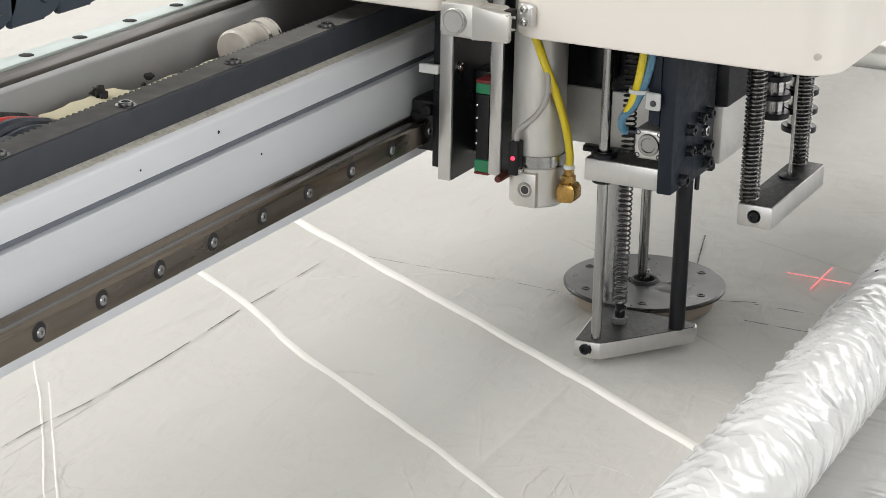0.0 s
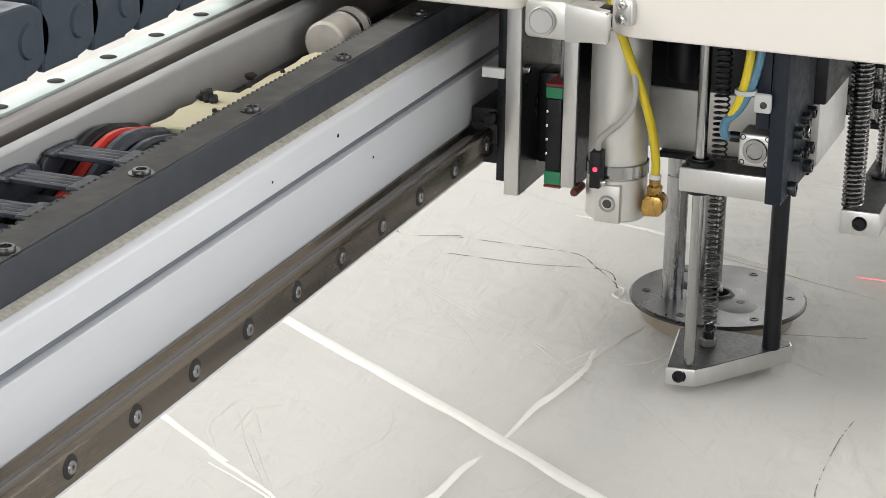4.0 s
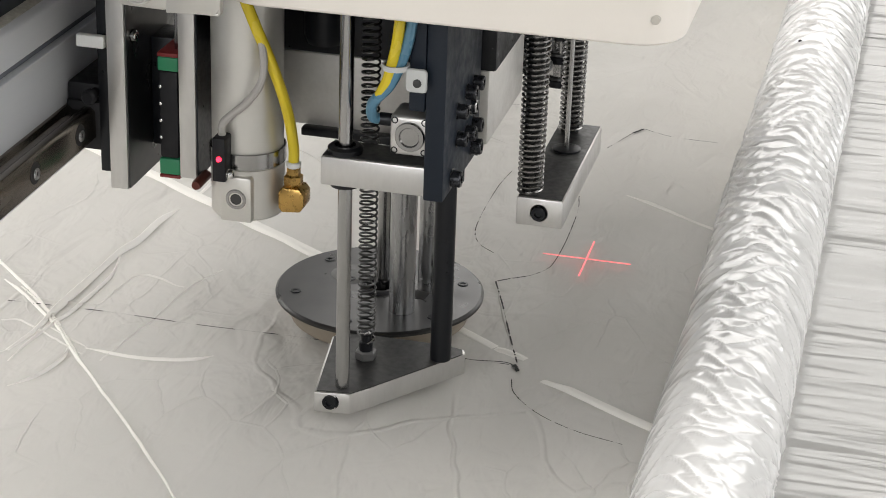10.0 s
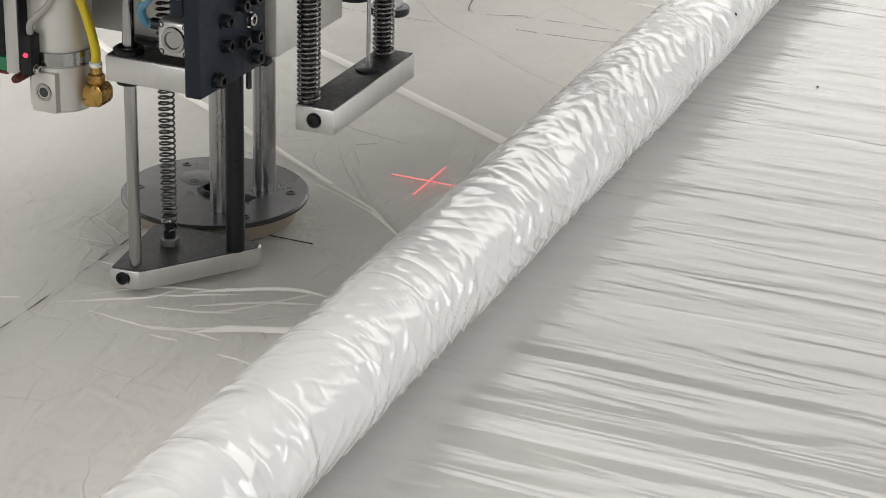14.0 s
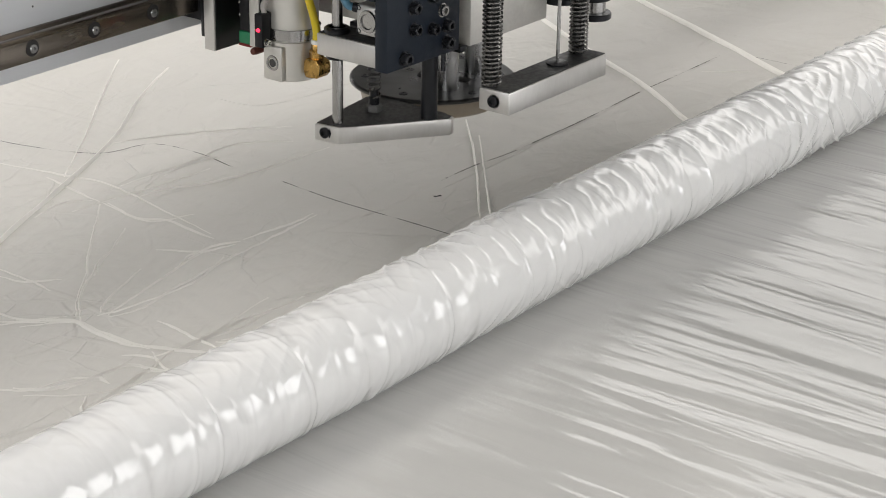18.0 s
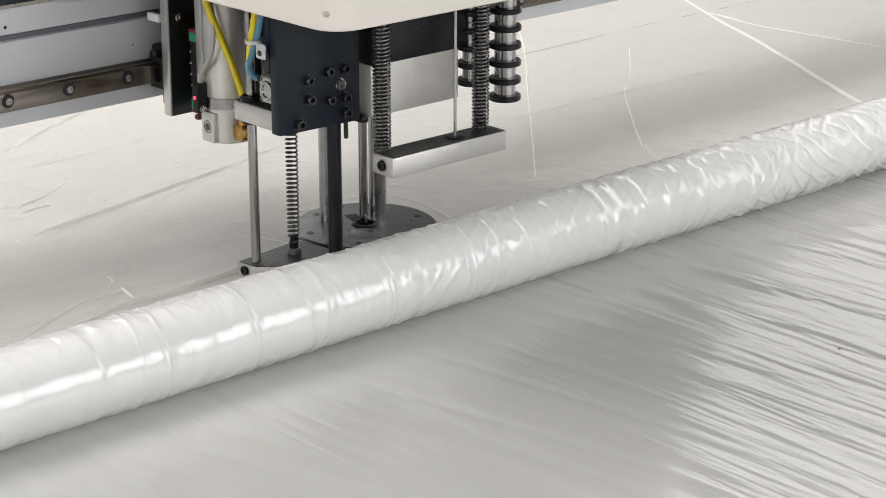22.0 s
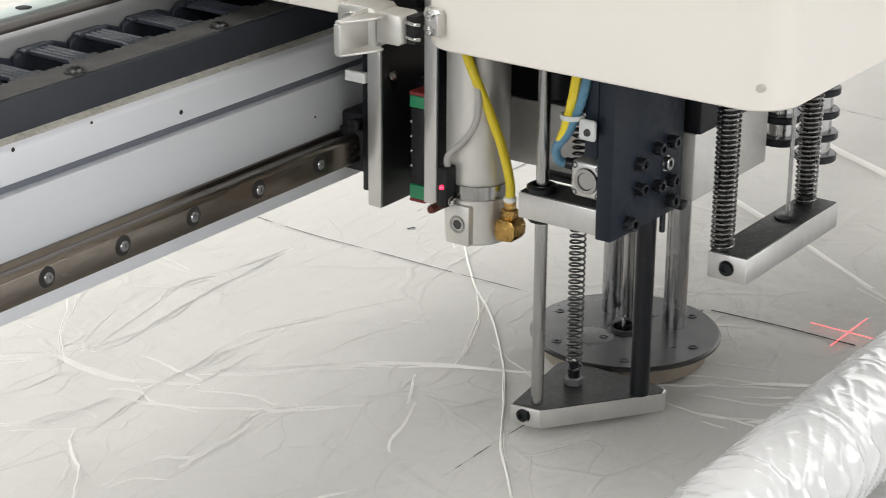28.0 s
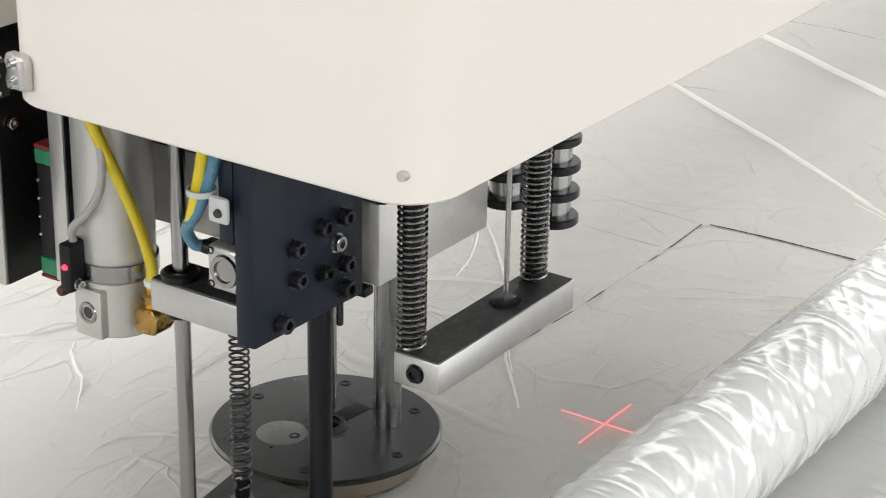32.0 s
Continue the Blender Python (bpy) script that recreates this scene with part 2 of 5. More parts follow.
FABRIC = cloth_material("white_fabric", (0.64, 0.625, 0.592))
# same cloth coloured paler, to paint the light on raised creases
LIT_CREASE = material("lit_crease_fabric", (0.76, 0.743, 0.705), 0.6, stain=0.08, stain_scale=20, bump=0.2, bump_scale=500, spec=0.25)
# welts, cords and threads are whiter than the sheet
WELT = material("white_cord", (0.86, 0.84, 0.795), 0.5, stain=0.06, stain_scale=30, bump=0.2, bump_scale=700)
FILM = film_material()
ROLLED = material("rolled_film", (0.90, 0.897, 0.89), 0.16, grain=0.03, stain=0.2, stain_scale=14, second=(0.78, 0.785, 0.78), spec=0.7, coat=0.5)
_nt = ROLLED.node_tree
_nt.nodes["Principled BSDF"].inputs["IOR"].default_value = 1.75
_nt.nodes["Principled BSDF"].inputs["Coat Roughness"].default_value = 0.10
# fine pulled creases slant round the roll
_tc, _sum = _nt.nodes.new("ShaderNodeTexCoord"), None
for _turn, _scale, _weight in ((0.75, 21, 0.0015), (-0.8, 25, 0.0015), (0.15, 70, 0.0002)):
    _mp, _tx, _k, _pw = (_nt.nodes.new("ShaderNode" + q) for q in ("Mapping", "TexNoise", "MapRange", "Math"))
    _mp.inputs["Scale"].default_value, _mp.inputs["Rotation"].default_value = (1.0, 0.14, 0.14), (0, _turn, -_turn)
    _tx.inputs["Scale"].default_value, _tx.inputs["Detail"].default_value, _tx.inputs["Distortion"].default_value = _scale, 1.5, 0.6
    _k.interpolation_type = "SMOOTHSTEP"
    for _q, _v in zip(("From Min", "From Max", "To Min", "To Max"), (0.50, 0.68, 0.0, _weight)):
        _k.inputs[_q].default_value = _v
    _nt.links.new(_tc.outputs["Object"], _mp.inputs["Vector"])
    _nt.links.new(_mp.outputs["Vector"], _tx.inputs["Vector"])
    _nt.links.new(_tx.outputs["Fac"], _k.inputs["Value"])
    _nt.links.new(_k.outputs["Result"], _pw.inputs[0])
    if _sum is None:
        _pw.inputs[1].default_value = 0.0
    else:
        _nt.links.new(_sum, _pw.inputs[1])
    _sum = _pw.outputs[0]
_bp = _nt.nodes.new("ShaderNodeBump")
_bp.inputs["Strength"].default_value, _bp.inputs["Distance"].default_value = 1.0, 1.0
_nt.links.new(_sum, _bp.inputs["Height"])
_nt.links.new(_bp.outputs["Normal"], _nt.nodes["Principled BSDF"].inputs["Normal"])
_nt.links.new(_bp.outputs["Normal"], _nt.nodes["Principled BSDF"].inputs["Coat Normal"])
_tl, _mx = _nt.nodes.new("ShaderNodeBsdfTranslucent"), _nt.nodes.new("ShaderNodeMixShader")
_tl.inputs["Color"].default_value, _mx.inputs["Fac"].default_value = (0.86, 0.87, 0.86, 1), 0.12
_nt.links.new(_nt.nodes["Principled BSDF"].outputs[0], _mx.inputs[1])
_nt.links.new(_tl.outputs[0], _mx.inputs[2])
_nt.links.new(_mx.outputs[0], _nt.nodes["Material Output"].inputs["Surface"])
CUT = material("cut_shadow", (0.045, 0.042, 0.04), 0.9)
SPECK = material("grey_dirt", (0.16, 0.13, 0.11), 0.8)
INK = material("ink", (0.015, 0.014, 0.014), 0.8)
COVER = material("cream_paint", (0.80, 0.752, 0.692), 0.42, stain=0.05, stain_scale=9, second=(0.72, 0.66, 0.58), bump=0.05, bump_scale=500, spec=0.45)
BEAM = material("anodised_beam", (0.67, 0.685, 0.715), 0.42, metal=0.2, grain=0.06, stain=0.22, stain_scale=7, stretch=(0.12, 1, 1), second=(0.45, 0.47, 0.5))
DARK_RAIL = material("dark_oiled_rail", (0.060, 0.055, 0.052), 0.38, metal=0.3, grain=0.1, stain=0.5, stain_scale=12, stretch=(0.12, 1, 1), second=(0.13, 0.11, 0.09))
STRIP = material("pale_strip", (0.55, 0.62, 0.60), 0.4, metal=0.2, stain=0.1, stain_scale=10)
BEAM_GROOVE = material("beam_groove", (0.16, 0.17, 0.2), 0.55, metal=0.3, stain=0.2)
RAIL = material("rail_steel", (0.20, 0.175, 0.15), 0.24, metal=1.0, grain=0.1, stain=0.35, stain_scale=16, stretch=(0.15, 1, 1), second=(0.16, 0.14, 0.12))
ALU = material("machined_aluminium", (0.63, 0.62, 0.605), 0.36, metal=0.85, grain=0.1, grain_scale=500, stain=0.22, stain_scale=40, second=(0.42, 0.41, 0.40), stretch=(1, 1, 0.3))
INSET = material("worn_inset", (0.20, 0.20, 0.198), 0.55, metal=0.4, grain=0.1, stain=0.2, stain_scale=60)
ALU_DULL = material("dull_zinc", (0.17, 0.17, 0.168), 0.45, metal=0.6, stain=0.3, stain_scale=60)
ALU_SOFT = material("satin_aluminium", (0.66, 0.645, 0.61), 0.4, metal=0.7, grain=0.06, stain=0.12, stain_scale=18, second=(0.50, 0.48, 0.44))
SPRING_STEEL = material("spring_steel", (0.24, 0.235, 0.23), 0.26, metal=1.0, stain=0.2, stain_scale=60)
STEEL = material("bright_steel", (0.38, 0.376, 0.372), 0.2, metal=1.0, stain=0.2, stain_scale=60)
POST_STEEL = material("ground_steel", (0.36, 0.36, 0.365), 0.26, metal=1.0, stain=0.08, stain_scale=30, stretch=(1, 1, 0.2))
GREY_STEEL = material("worn_grey_steel", (0.080, 0.080, 0.080), 0.30, metal=0.9, grain=0.05, grain_scale=380, stain=0.25, stain_scale=9, second=(0.075, 0.075, 0.075))
# thin dark sheet on the tops of foot plate, bracket and tool bar
PLATE_TOP = material("dark_plate_top", (0.032, 0.032, 0.032), 0.42, metal=0.4, grain=0.2, stain=0.4, stain_scale=60, second=(0.10, 0.098, 0.095))
BLACK_STEEL = material("black_oxide", (0.013, 0.014, 0.017), 0.34, metal=0.5, stain=0.2, stain_scale=60)
NAVY = material("dark_navy_paint", (0.008, 0.013, 0.022), 0.42, spec=0.3, stain=0.15, stain_scale=30, bump=0.08, bump_scale=700, second=(0.02, 0.025, 0.035))
RUBBER = material("black_plastic", (0.010, 0.010, 0.012), 0.5, spec=0.3, stain=0.15, stain_scale=50)
DUSTY = material("dusty_black", (0.085, 0.083, 0.080), 0.8, grain=0.15, grain_scale=500, stain=0.5, stain_scale=14, second=(0.15, 0.145, 0.13))
SLATE = material("slate_plastic", (0.021, 0.028, 0.042), 0.5, stain=0.4, stain_scale=40, second=(0.085, 0.088, 0.098))
CHAIN_BLUE = material("navy_plastic", (0.020, 0.032, 0.050), 0.42, stain=0.3, stain_scale=20, second=(0.035, 0.05, 0.07))
BAR_FACE = material("grey_black_paint", (0.022, 0.027, 0.037), 0.45, grain=0.1, stain=0.2, stain_scale=10, second=(0.05, 0.05, 0.055))
DUST = material("dust_ledge", (0.52, 0.50, 0.45), 0.9, grain=0.5, grain_scale=300, stain=0.5, stain_scale=28, second=(0.26, 0.24, 0.2), bump=0.5, bump_scale=600)
TRAY = material("grey_tray", (0.31, 0.315, 0.315), 0.5, metal=0.2, stain=0.3, stain_scale=8, second=(0.22, 0.21, 0.2))
BRASS = material("brass", (0.50, 0.31, 0.10), 0.28, metal=1.0, stain=0.25, stain_scale=60)
GROUND = material("ground_steel_block", (0.62, 0.605, 0.575), 0.42, metal=0.25, grain=0.08, grain_scale=400, stain=0.35, stain_scale=25, second=(0.28, 0.26, 0.24))
SEAL = material("dark_red_seal", (0.20, 0.02, 0.02), 0.5)
CLIP = material("milky_plastic", (0.55, 0.56, 0.55), 0.35)
SCREW = material("black_screw", (0.05, 0.052, 0.058), 0.28, metal=0.8, stain=0.2, stain_scale=80)
RING = material("tan_ring", (0.36, 0.31, 0.25), 0.4, metal=0.5, stain=0.3, stain_scale=40)
YELLOW = material("yellow_tube", (0.72, 0.56, 0.03), 0.28, spec=0.5)
BLUE = material("blue_tube", (0.09, 0.22, 0.32), 0.3)
GREYCABLE = material("grey_cable", (0.42, 0.40, 0.38), 0.45)
GREEN = material("green_plastic", (0.02, 0.22, 0.10), 0.45)
GREEN_DARK = material("dark_green_plastic", (0.012, 0.05, 0.04), 0.4)
RED = material("red_plastic", (0.5, 0.03, 0.02), 0.4)
PIN = material("copper_brown", (0.12, 0.035, 0.025), 0.35, metal=0.5)
WHITE = material("white_plastic", (0.78, 0.78, 0.76), 0.4)
CREAM = material("cream_foam", (0.62, 0.57, 0.40), 0.85, stain=0.4, stain_scale=30, second=(0.4, 0.36, 0.24))
CREAM_METAL = material("beige_paint", (0.50, 0.47, 0.42), 0.35, stain=0.6, stain_scale=45, second=(0.20, 0.17, 0.14))
CHROME = material("chrome", (0.72, 0.72, 0.71), 0.12, metal=1.0)
LED = glow("red_led", (1.0, 0.02, 0.05), 4.5)
LASER = glow("laser_red", (1.0, 0.16, 0.17), 1.1)
WALL = material("plaster_wall", (0.42, 0.42, 0.41), 0.8, stain=0.15, stain_scale=1.5)
CONCRETE = material("concrete_floor", (0.28, 0.28, 0.27), 0.7, stain=0.4, stain_scale=2, grain=0.2)

# ---------------------------------------------------------------- mesh helpers


def part(name, bm, mat, parent=None, label="", smooth=30):
    me = bpy.data.meshes.new(name)
    bmesh.ops.recalc_face_normals(bm, faces=bm.faces)
    bm.to_mesh(me)
    bm.free()
    me.materials.append(mat)
    if smooth:
        me.polygons.foreach_set("use_smooth", [True] * len(me.polygons))
        me.set_sharp_from_angle(angle=radians(smooth))
    ob = new(name, me)
    ob.parent = parent
    return tagged(ob, label) if label else ob


def box(x0, x1, y0, y1, z0, z1, r=0.0008, seg=2):
    bm = bmesh.new()
    bmesh.ops.create_cube(bm, size=1.0)
    for v in bm.verts:
        v.co = ((x0 + x1) / 2 + v.co.x * (x1 - x0), (y0 + y1) / 2 + v.co.y * (y1 - y0), (z0 + z1) / 2 + v.co.z * (z1 - z0))
    if r:
        bmesh.ops.bevel(bm, geom=bm.edges[:], offset=r, segments=seg, affect="EDGES", profile=0.5)
    return bm


def prism(points, lo, hi, axis="z", r=0.0006, seg=2):
    """A polygon (list of pairs) drawn out along an axis from lo to hi, with eased edges."""
    put = {"z": lambda a, b, c: (a, b, c), "x": lambda a, b, c: (c, a, b), "y": lambda a, b, c: (a, c, b)}[axis]
    bm = bmesh.new()
    low = [bm.verts.new(put(a, b, lo)) for a, b in points]
    high = [bm.verts.new(put(a, b, hi)) for a, b in points]
    n = len(points)
    bm.faces.new(low[::-1])
    bm.faces.new(high)
    for i in range(n):
        bm.faces.new((low[i], low[(i + 1) % n], high[(i + 1) % n], high[i]))
    bmesh.ops.recalc_face_normals(bm, faces=bm.faces)
    if r:
        bmesh.ops.bevel(bm, geom=bm.edges[:], offset=r, segments=seg, affect="EDGES", profile=0.5)
    return bm


def lathe(profile, at, axis="z", n=32):
    """Turn (radius, height) pairs about an axis through at."""
    turn = {"z": lambda c, s, h: (c, s, h), "x": lambda c, s, h: (h, c, s), "y": lambda c, s, h: (c, h, s)}[axis]
    bm, rings = bmesh.new(), []
    for rad, h in profile:
        if rad < 1e-6:
            p = turn(0, 0, h)
            rings.append([bm.verts.new((at[0] + p[0], at[1] + p[1], at[2] + p[2]))])
        else:
            ring = []
            for i in range(n):
                a = 2 * math.pi * i / n
                p = turn(rad * math.cos(a), rad * math.sin(a), h)
                ring.append(bm.verts.new((at[0] + p[0], at[1] + p[1], at[2] + p[2])))
            rings.append(ring)
    for a, b in zip(rings, rings[1:]):
        for i in range(n):
            j = (i + 1) % n
            if len(a) == 1:
                bm.faces.new((a[0], b[i], b[j]))
            elif len(b) == 1:
                bm.faces.new((a[i], a[j], b[0]))
            else:
                bm.faces.new((a[i], a[j], b[j], b[i]))
    bmesh.ops.recalc_face_normals(bm, faces=bm.faces)
    return bm


def rod(x, y, z0, z1, r, n=24, e=0.0006):
    return lathe([(0, z0), (r - e, z0), (r, z0 + e), (r, z1 - e), (r - e, z1), (0, z1)], (x, y, 0), "z", n)


def smooth_path(points, steps=8):
    """A Catmull-Rom curve through the points."""
    p = [Vector(q) for q in points]
    p = [p[0] * 2 - p[1]] + p + [p[-1] * 2 - p[-2]]
    out = []
    for a, b, c, d in zip(p, p[1:], p[2:], p[3:]):
        for i in range(steps):
            t = i / steps
            out.append(0.5 * ((2 * b) + (c - a) * t + (2 * a - 5 * b + 4 * c - d) * t * t + (3 * b - a - 3 * c + d) * t ** 3))
    return out + [p[-2]]


def tube(path, r, n=10):
    bm, rings = bmesh.new(), []
    up = Vector((0.31, 0.17, 0.93))
    for i, p in enumerate(path):
        d = (path[min(i + 1, len(path) - 1)] - path[max(i - 1, 0)]).normalized()
        a = d.cross(up).normalized()
        b = a.cross(d).normalized()
        up = b
        rad = r[i] if isinstance(r, list) else r
        rings.append([bm.verts.new(p + a * rad * math.cos(2 * math.pi * k / n) + b * rad * math.sin(2 * math.pi * k / n)) for k in range(n)])
    for a, b in zip(rings, rings[1:]):
        for k in range(n):
            bm.faces.new((a[k], a[(k + 1) % n], b[(k + 1) % n], b[k]))
    bm.faces.new(rings[0][::-1])
    bm.faces.new(rings[-1])
    return bm


def spring(x, y, z0, z1, r, wire, turns, per=18):
    n = int(turns * per)
    return tube([Vector((x + r * math.cos(2 * math.pi * i / per), y + r * math.sin(2 * math.pi * i / per), z0 + (z1 - z0) * i / n)) for i in range(n + 1)], wire, 6)


def cap_screw(at, r, h, axis, back=False):
    """A socket cap screw head that stands on the face at at, along axis (minus with back)."""
    s = -1 if back else 1
    prof = [(0, h * 0.45), (r * 0.5, h * 0.45), (r * 0.52, h), (r * 0.9, h), (r, h * 0.88), (r, 0.0), (r * 1.25, 0.0), (r * 1.25, -0.0012 * 0)]
    return lathe([(a, s * b) for a, b in prof], at, axis, 16)


def merged(*bms):
    """Several closed shells of one part in one mesh."""
    out = bmesh.new()
    for b in bms:
        me = bpy.data.meshes.new("tmp")
        b.to_mesh(me)
        b.free()
        out.from_mesh(me)
        bpy.data.meshes.remove(me)
    return out


def thing(name, label, category, group="", kind=""):
    return tagged(new(name), label, category, group, kind)


# ---------------------------------------------------------------- hall and table
def hall():
    # unseen room shell, added to close in the light; wall tone sets the fill
    for name, b in (("floor", (-6, 6, -6, 6, -0.92, -0.82)), ("ceiling", (-6, 6, -6, 6, 4.5, 4.6))):
        tagged(part(name, box(*b, r=0), CONCRETE if name == "floor" else WALL), "grey concrete workshop floor" if name == "floor" else "plain pale workshop ceiling", name, kind="structure")
    for name, b in (("wall_north", (-6, 6, 6.0, 6.2, -0.82, 4.5)), ("wall_south", (-6, 6, -6.2, -6.0, -0.82, 4.5)),
                    ("wall_east", (6.0, 6.2, -6, 6, -0.82, 4.5)), ("wall_west", (-6.2, -6.0, -6, 6, -0.82, 4.5))):
        tagged(part(name, box(*b, r=0), WALL), "plain pale plaster workshop wall", "wall", kind="structure")
    t = thing("cutting_table", "long pale cutting table with a steel side rail", "table")
    part("bed", box(-1.9, 1.02, -2.2, 2.6, -0.12, -0.006, r=0.003), TRAY, t)
    for x in (-1.7, 0.85):
        for y in (-2.0, 0.2, 2.4):
            part("leg", box(x - 0.05, x + 0.05, y - 0.05, y + 0.05, -0.82, -0.12, r=0.004), TRAY, t)
    part("side_rail", box(1.03, 1.12, -2.2, 2.6, -0.10, 0.012, r=0.004), ALU_SOFT, t, "grey steel side rail")
    part("guide_rod", lathe([(0, -2.2), (0.011, -2.2), (0.011, 2.6), (0, 2.6)], (1.075, 0, 0.028), "y", 20), CHROME, t, "polished round guide rod")


hall()


# ---------------------------------------------------------------- fabric on the table
def ripple(x, y):
    """The height of the loose cloth: shallow swells."""
    return 0.0011 * noise.noise((x * 7, y * 7, 0.3)) + 0.0006 * noise.noise((x * 19 + 5, y * 13, 1.7))


def fabric_sheet():
    t = thing("fabric_sheet", "creased off-white fabric layers spread flat on the table", "fabric")
    x0, x1, y0, y1, step = -1.35, 1.0, -1.5, 1.75, 0.009
    nx, ny = int((x1 - x0) / step), int((y1 - y0) / step)
    verts = [(x0 + i * step, y0 + j * step, ripple(x0 + i * step, y0 + j * step)) for j in range(ny + 1) for i in range(nx + 1)]
    faces = [(j * (nx + 1) + i, j * (nx + 1) + i + 1, (j + 1) * (nx + 1) + i + 1, (j + 1) * (nx + 1) + i) for j in range(ny) for i in range(nx)]
    me = bpy.data.meshes.new("cloth")
    me.from_pydata(verts, [], faces)
    me.polygons.foreach_set("use_smooth", [True] * len(faces))
    me.materials.append(FABRIC)
    ob = new("cloth", me)
    ob.parent = t
    return t


def fold(points, width, height, parent, wander=0.0015, name="fold", label="", mat=None, prof=((-1.0, -0.22), (-0.6, 0.06), (-0.24, 0.45), (-0.06, 1.0), (0.10, 0.92), (0.32, 0.34), (0.65, 0.04), (1.0, -0.22))):
    """A ridge of pinched cloth along a line on the table."""
    path = smooth_path([(x, y, 0) for x, y in points], 14)
    bm, rows = bmesh.new(), []
    for i, p in enumerate(path):
        d = (path[min(i + 1, len(path) - 1)] - path[max(i - 1, 0)]).normalized()
        side = Vector((-d.y, d.x, 0))
        q = p + side * wander * (noise.noise((p.x * 30, p.y * 30, width * 900)) + 0.5 * noise.noise((p.x * 120, p.y * 120, 2.0)))
        end = min(1.0, 5 * min(i, len(path) - 1 - i) / len(path) + 0.05)
        k = (0.85 + (0.12 if wander < 0.0005 else 0.5) * noise.noise((p.x * 22, p.y * 22, 4.1))) * end
        rows.append([bm.verts.new((q.x + side.x * a * width * (0.6 + 0.4 * end), q.y + side.y * a * width * (0.6 + 0.4 * end), ripple(q.x, q.y) + b * height * k)) for a, b in prof])
    for a, b in zip(rows, rows[1:]):
        for k in range(len(prof) - 1):
            bm.faces.new((a[k], a[k + 1], b[k + 1], b[k]))
    return part(name, bm, mat or FABRIC, parent, label, smooth=180)


def cut(points, width, parent, gaps=0.35, mat=None, seed=1):
    """A knife cut: a thin dark slit, broken where the cloth closes over it."""
    rnd = random.Random(seed)
    path = smooth_path([(x, y, 0) for x, y in points], 40)
    bm, prev, open_to, w = bmesh.new(), None, 0, 0.0
    for k, p in enumerate(path):
        if k >= open_to:
            open_to, w = k + rnd.randint(2, 9), 0.12 if rnd.random() < gaps else 1.0
        d = (path[min(k + 1, len(path) - 1)] - path[max(k - 1, 0)]).normalized()
        h = width * w * (0.5 + 0.6 * rnd.random())
        z = ripple(p.x, p.y) + 0.0009
        pair = [bm.verts.new((p.x - d.y * h, p.y + d.x * h, z)), bm.verts.new((p.x + d.y * h, p.y - d.x * h, z))]
        if prev:
            bm.faces.new((prev[0], prev[1], pair[1], pair[0]))
        prev = pair
    return part("cut_line", bm, mat or CUT, parent, "thin dark knife cut", smooth=0)


CLOTH = fabric_sheet()
# long welts of doubled cloth
LONG_WELT = ((0.554, 1.353), (0.479, 1.224), (0.386, 1.045), (0.275, 0.842), (0.178, 0.675), (0.056, 0.480), (-0.020, 0.352), (-0.083, 0.266), (-0.137, 0.177), (-0.186, 0.096), (-0.235, 0.020), (-0.262, -0.025))
MAIN_WELT = ((0.365, 0.750), (0.203, 0.470), (0.058, 0.210), (-0.056, 0.010), (-0.168, -0.172), (-0.257, -0.311), (-0.338, -0.432))
END_WELT = ((-0.372, -0.468), (-0.399, -0.514), (-0.427, -0.564))
FLAT_TOP = ((-1.0, -0.2), (-0.9, 0.45), (-0.72, 0.92), (-0.5, 1.0), (0.35, 0.86), (0.7, 0.62), (0.9, 0.25), (1.0, -0.2))
LEANING = ((-1.0, -0.10), (-0.85, 0.0), (-0.6, 0.16), (-0.35, 0.45), (-0.14, 0.85), (0.0, 1.0), (0.08, 0.85), (0.2, -0.15))
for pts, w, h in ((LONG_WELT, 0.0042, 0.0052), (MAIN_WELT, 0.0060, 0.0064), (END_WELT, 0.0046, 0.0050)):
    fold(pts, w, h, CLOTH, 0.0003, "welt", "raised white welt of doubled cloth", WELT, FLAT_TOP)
    fold(pts, w * 5.5, h * 0.62, CLOTH, 0.0008, "swell", prof=LEANING)


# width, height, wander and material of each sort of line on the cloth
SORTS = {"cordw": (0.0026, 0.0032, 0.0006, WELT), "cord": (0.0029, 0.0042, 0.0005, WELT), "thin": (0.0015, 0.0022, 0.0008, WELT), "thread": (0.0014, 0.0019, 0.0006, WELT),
         "strip": (0.0050, 0.0012, 0.0003, WELT), "fold": (0.0022, 0.0022, 0.0022, LIT_CREASE), "soft": (0.0014, 0.0012, 0.0022, LIT_CREASE), "ridge": (0.0015, 0.0016, 0.0024, LIT_CREASE),
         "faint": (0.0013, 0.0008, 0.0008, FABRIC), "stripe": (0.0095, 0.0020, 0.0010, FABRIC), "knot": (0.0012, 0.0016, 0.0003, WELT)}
CUTS = {"cut": (0.0006, 0.3, CUT), "cutr": (0.00036, 0.25, CUT), "ink": (0.0007, 0.1, INK), "inkw": (0.0011, 0.05, INK), "tick": (0.0016, 0.0, INK)}


def crease(sort, *points):
    """One line on the cloth: a cord, a fold, a crease or a knife cut."""
    if sort in CUTS:
        w, gaps, mat = CUTS[sort]
        cut(points, w, CLOTH, gaps, mat, int(abs(points[0][0]) * 9000 + abs(points[0][1]) * 700) + 3)
    else:
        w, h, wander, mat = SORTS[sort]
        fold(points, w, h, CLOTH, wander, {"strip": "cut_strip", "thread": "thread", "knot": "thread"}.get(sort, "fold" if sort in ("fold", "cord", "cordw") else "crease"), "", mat)


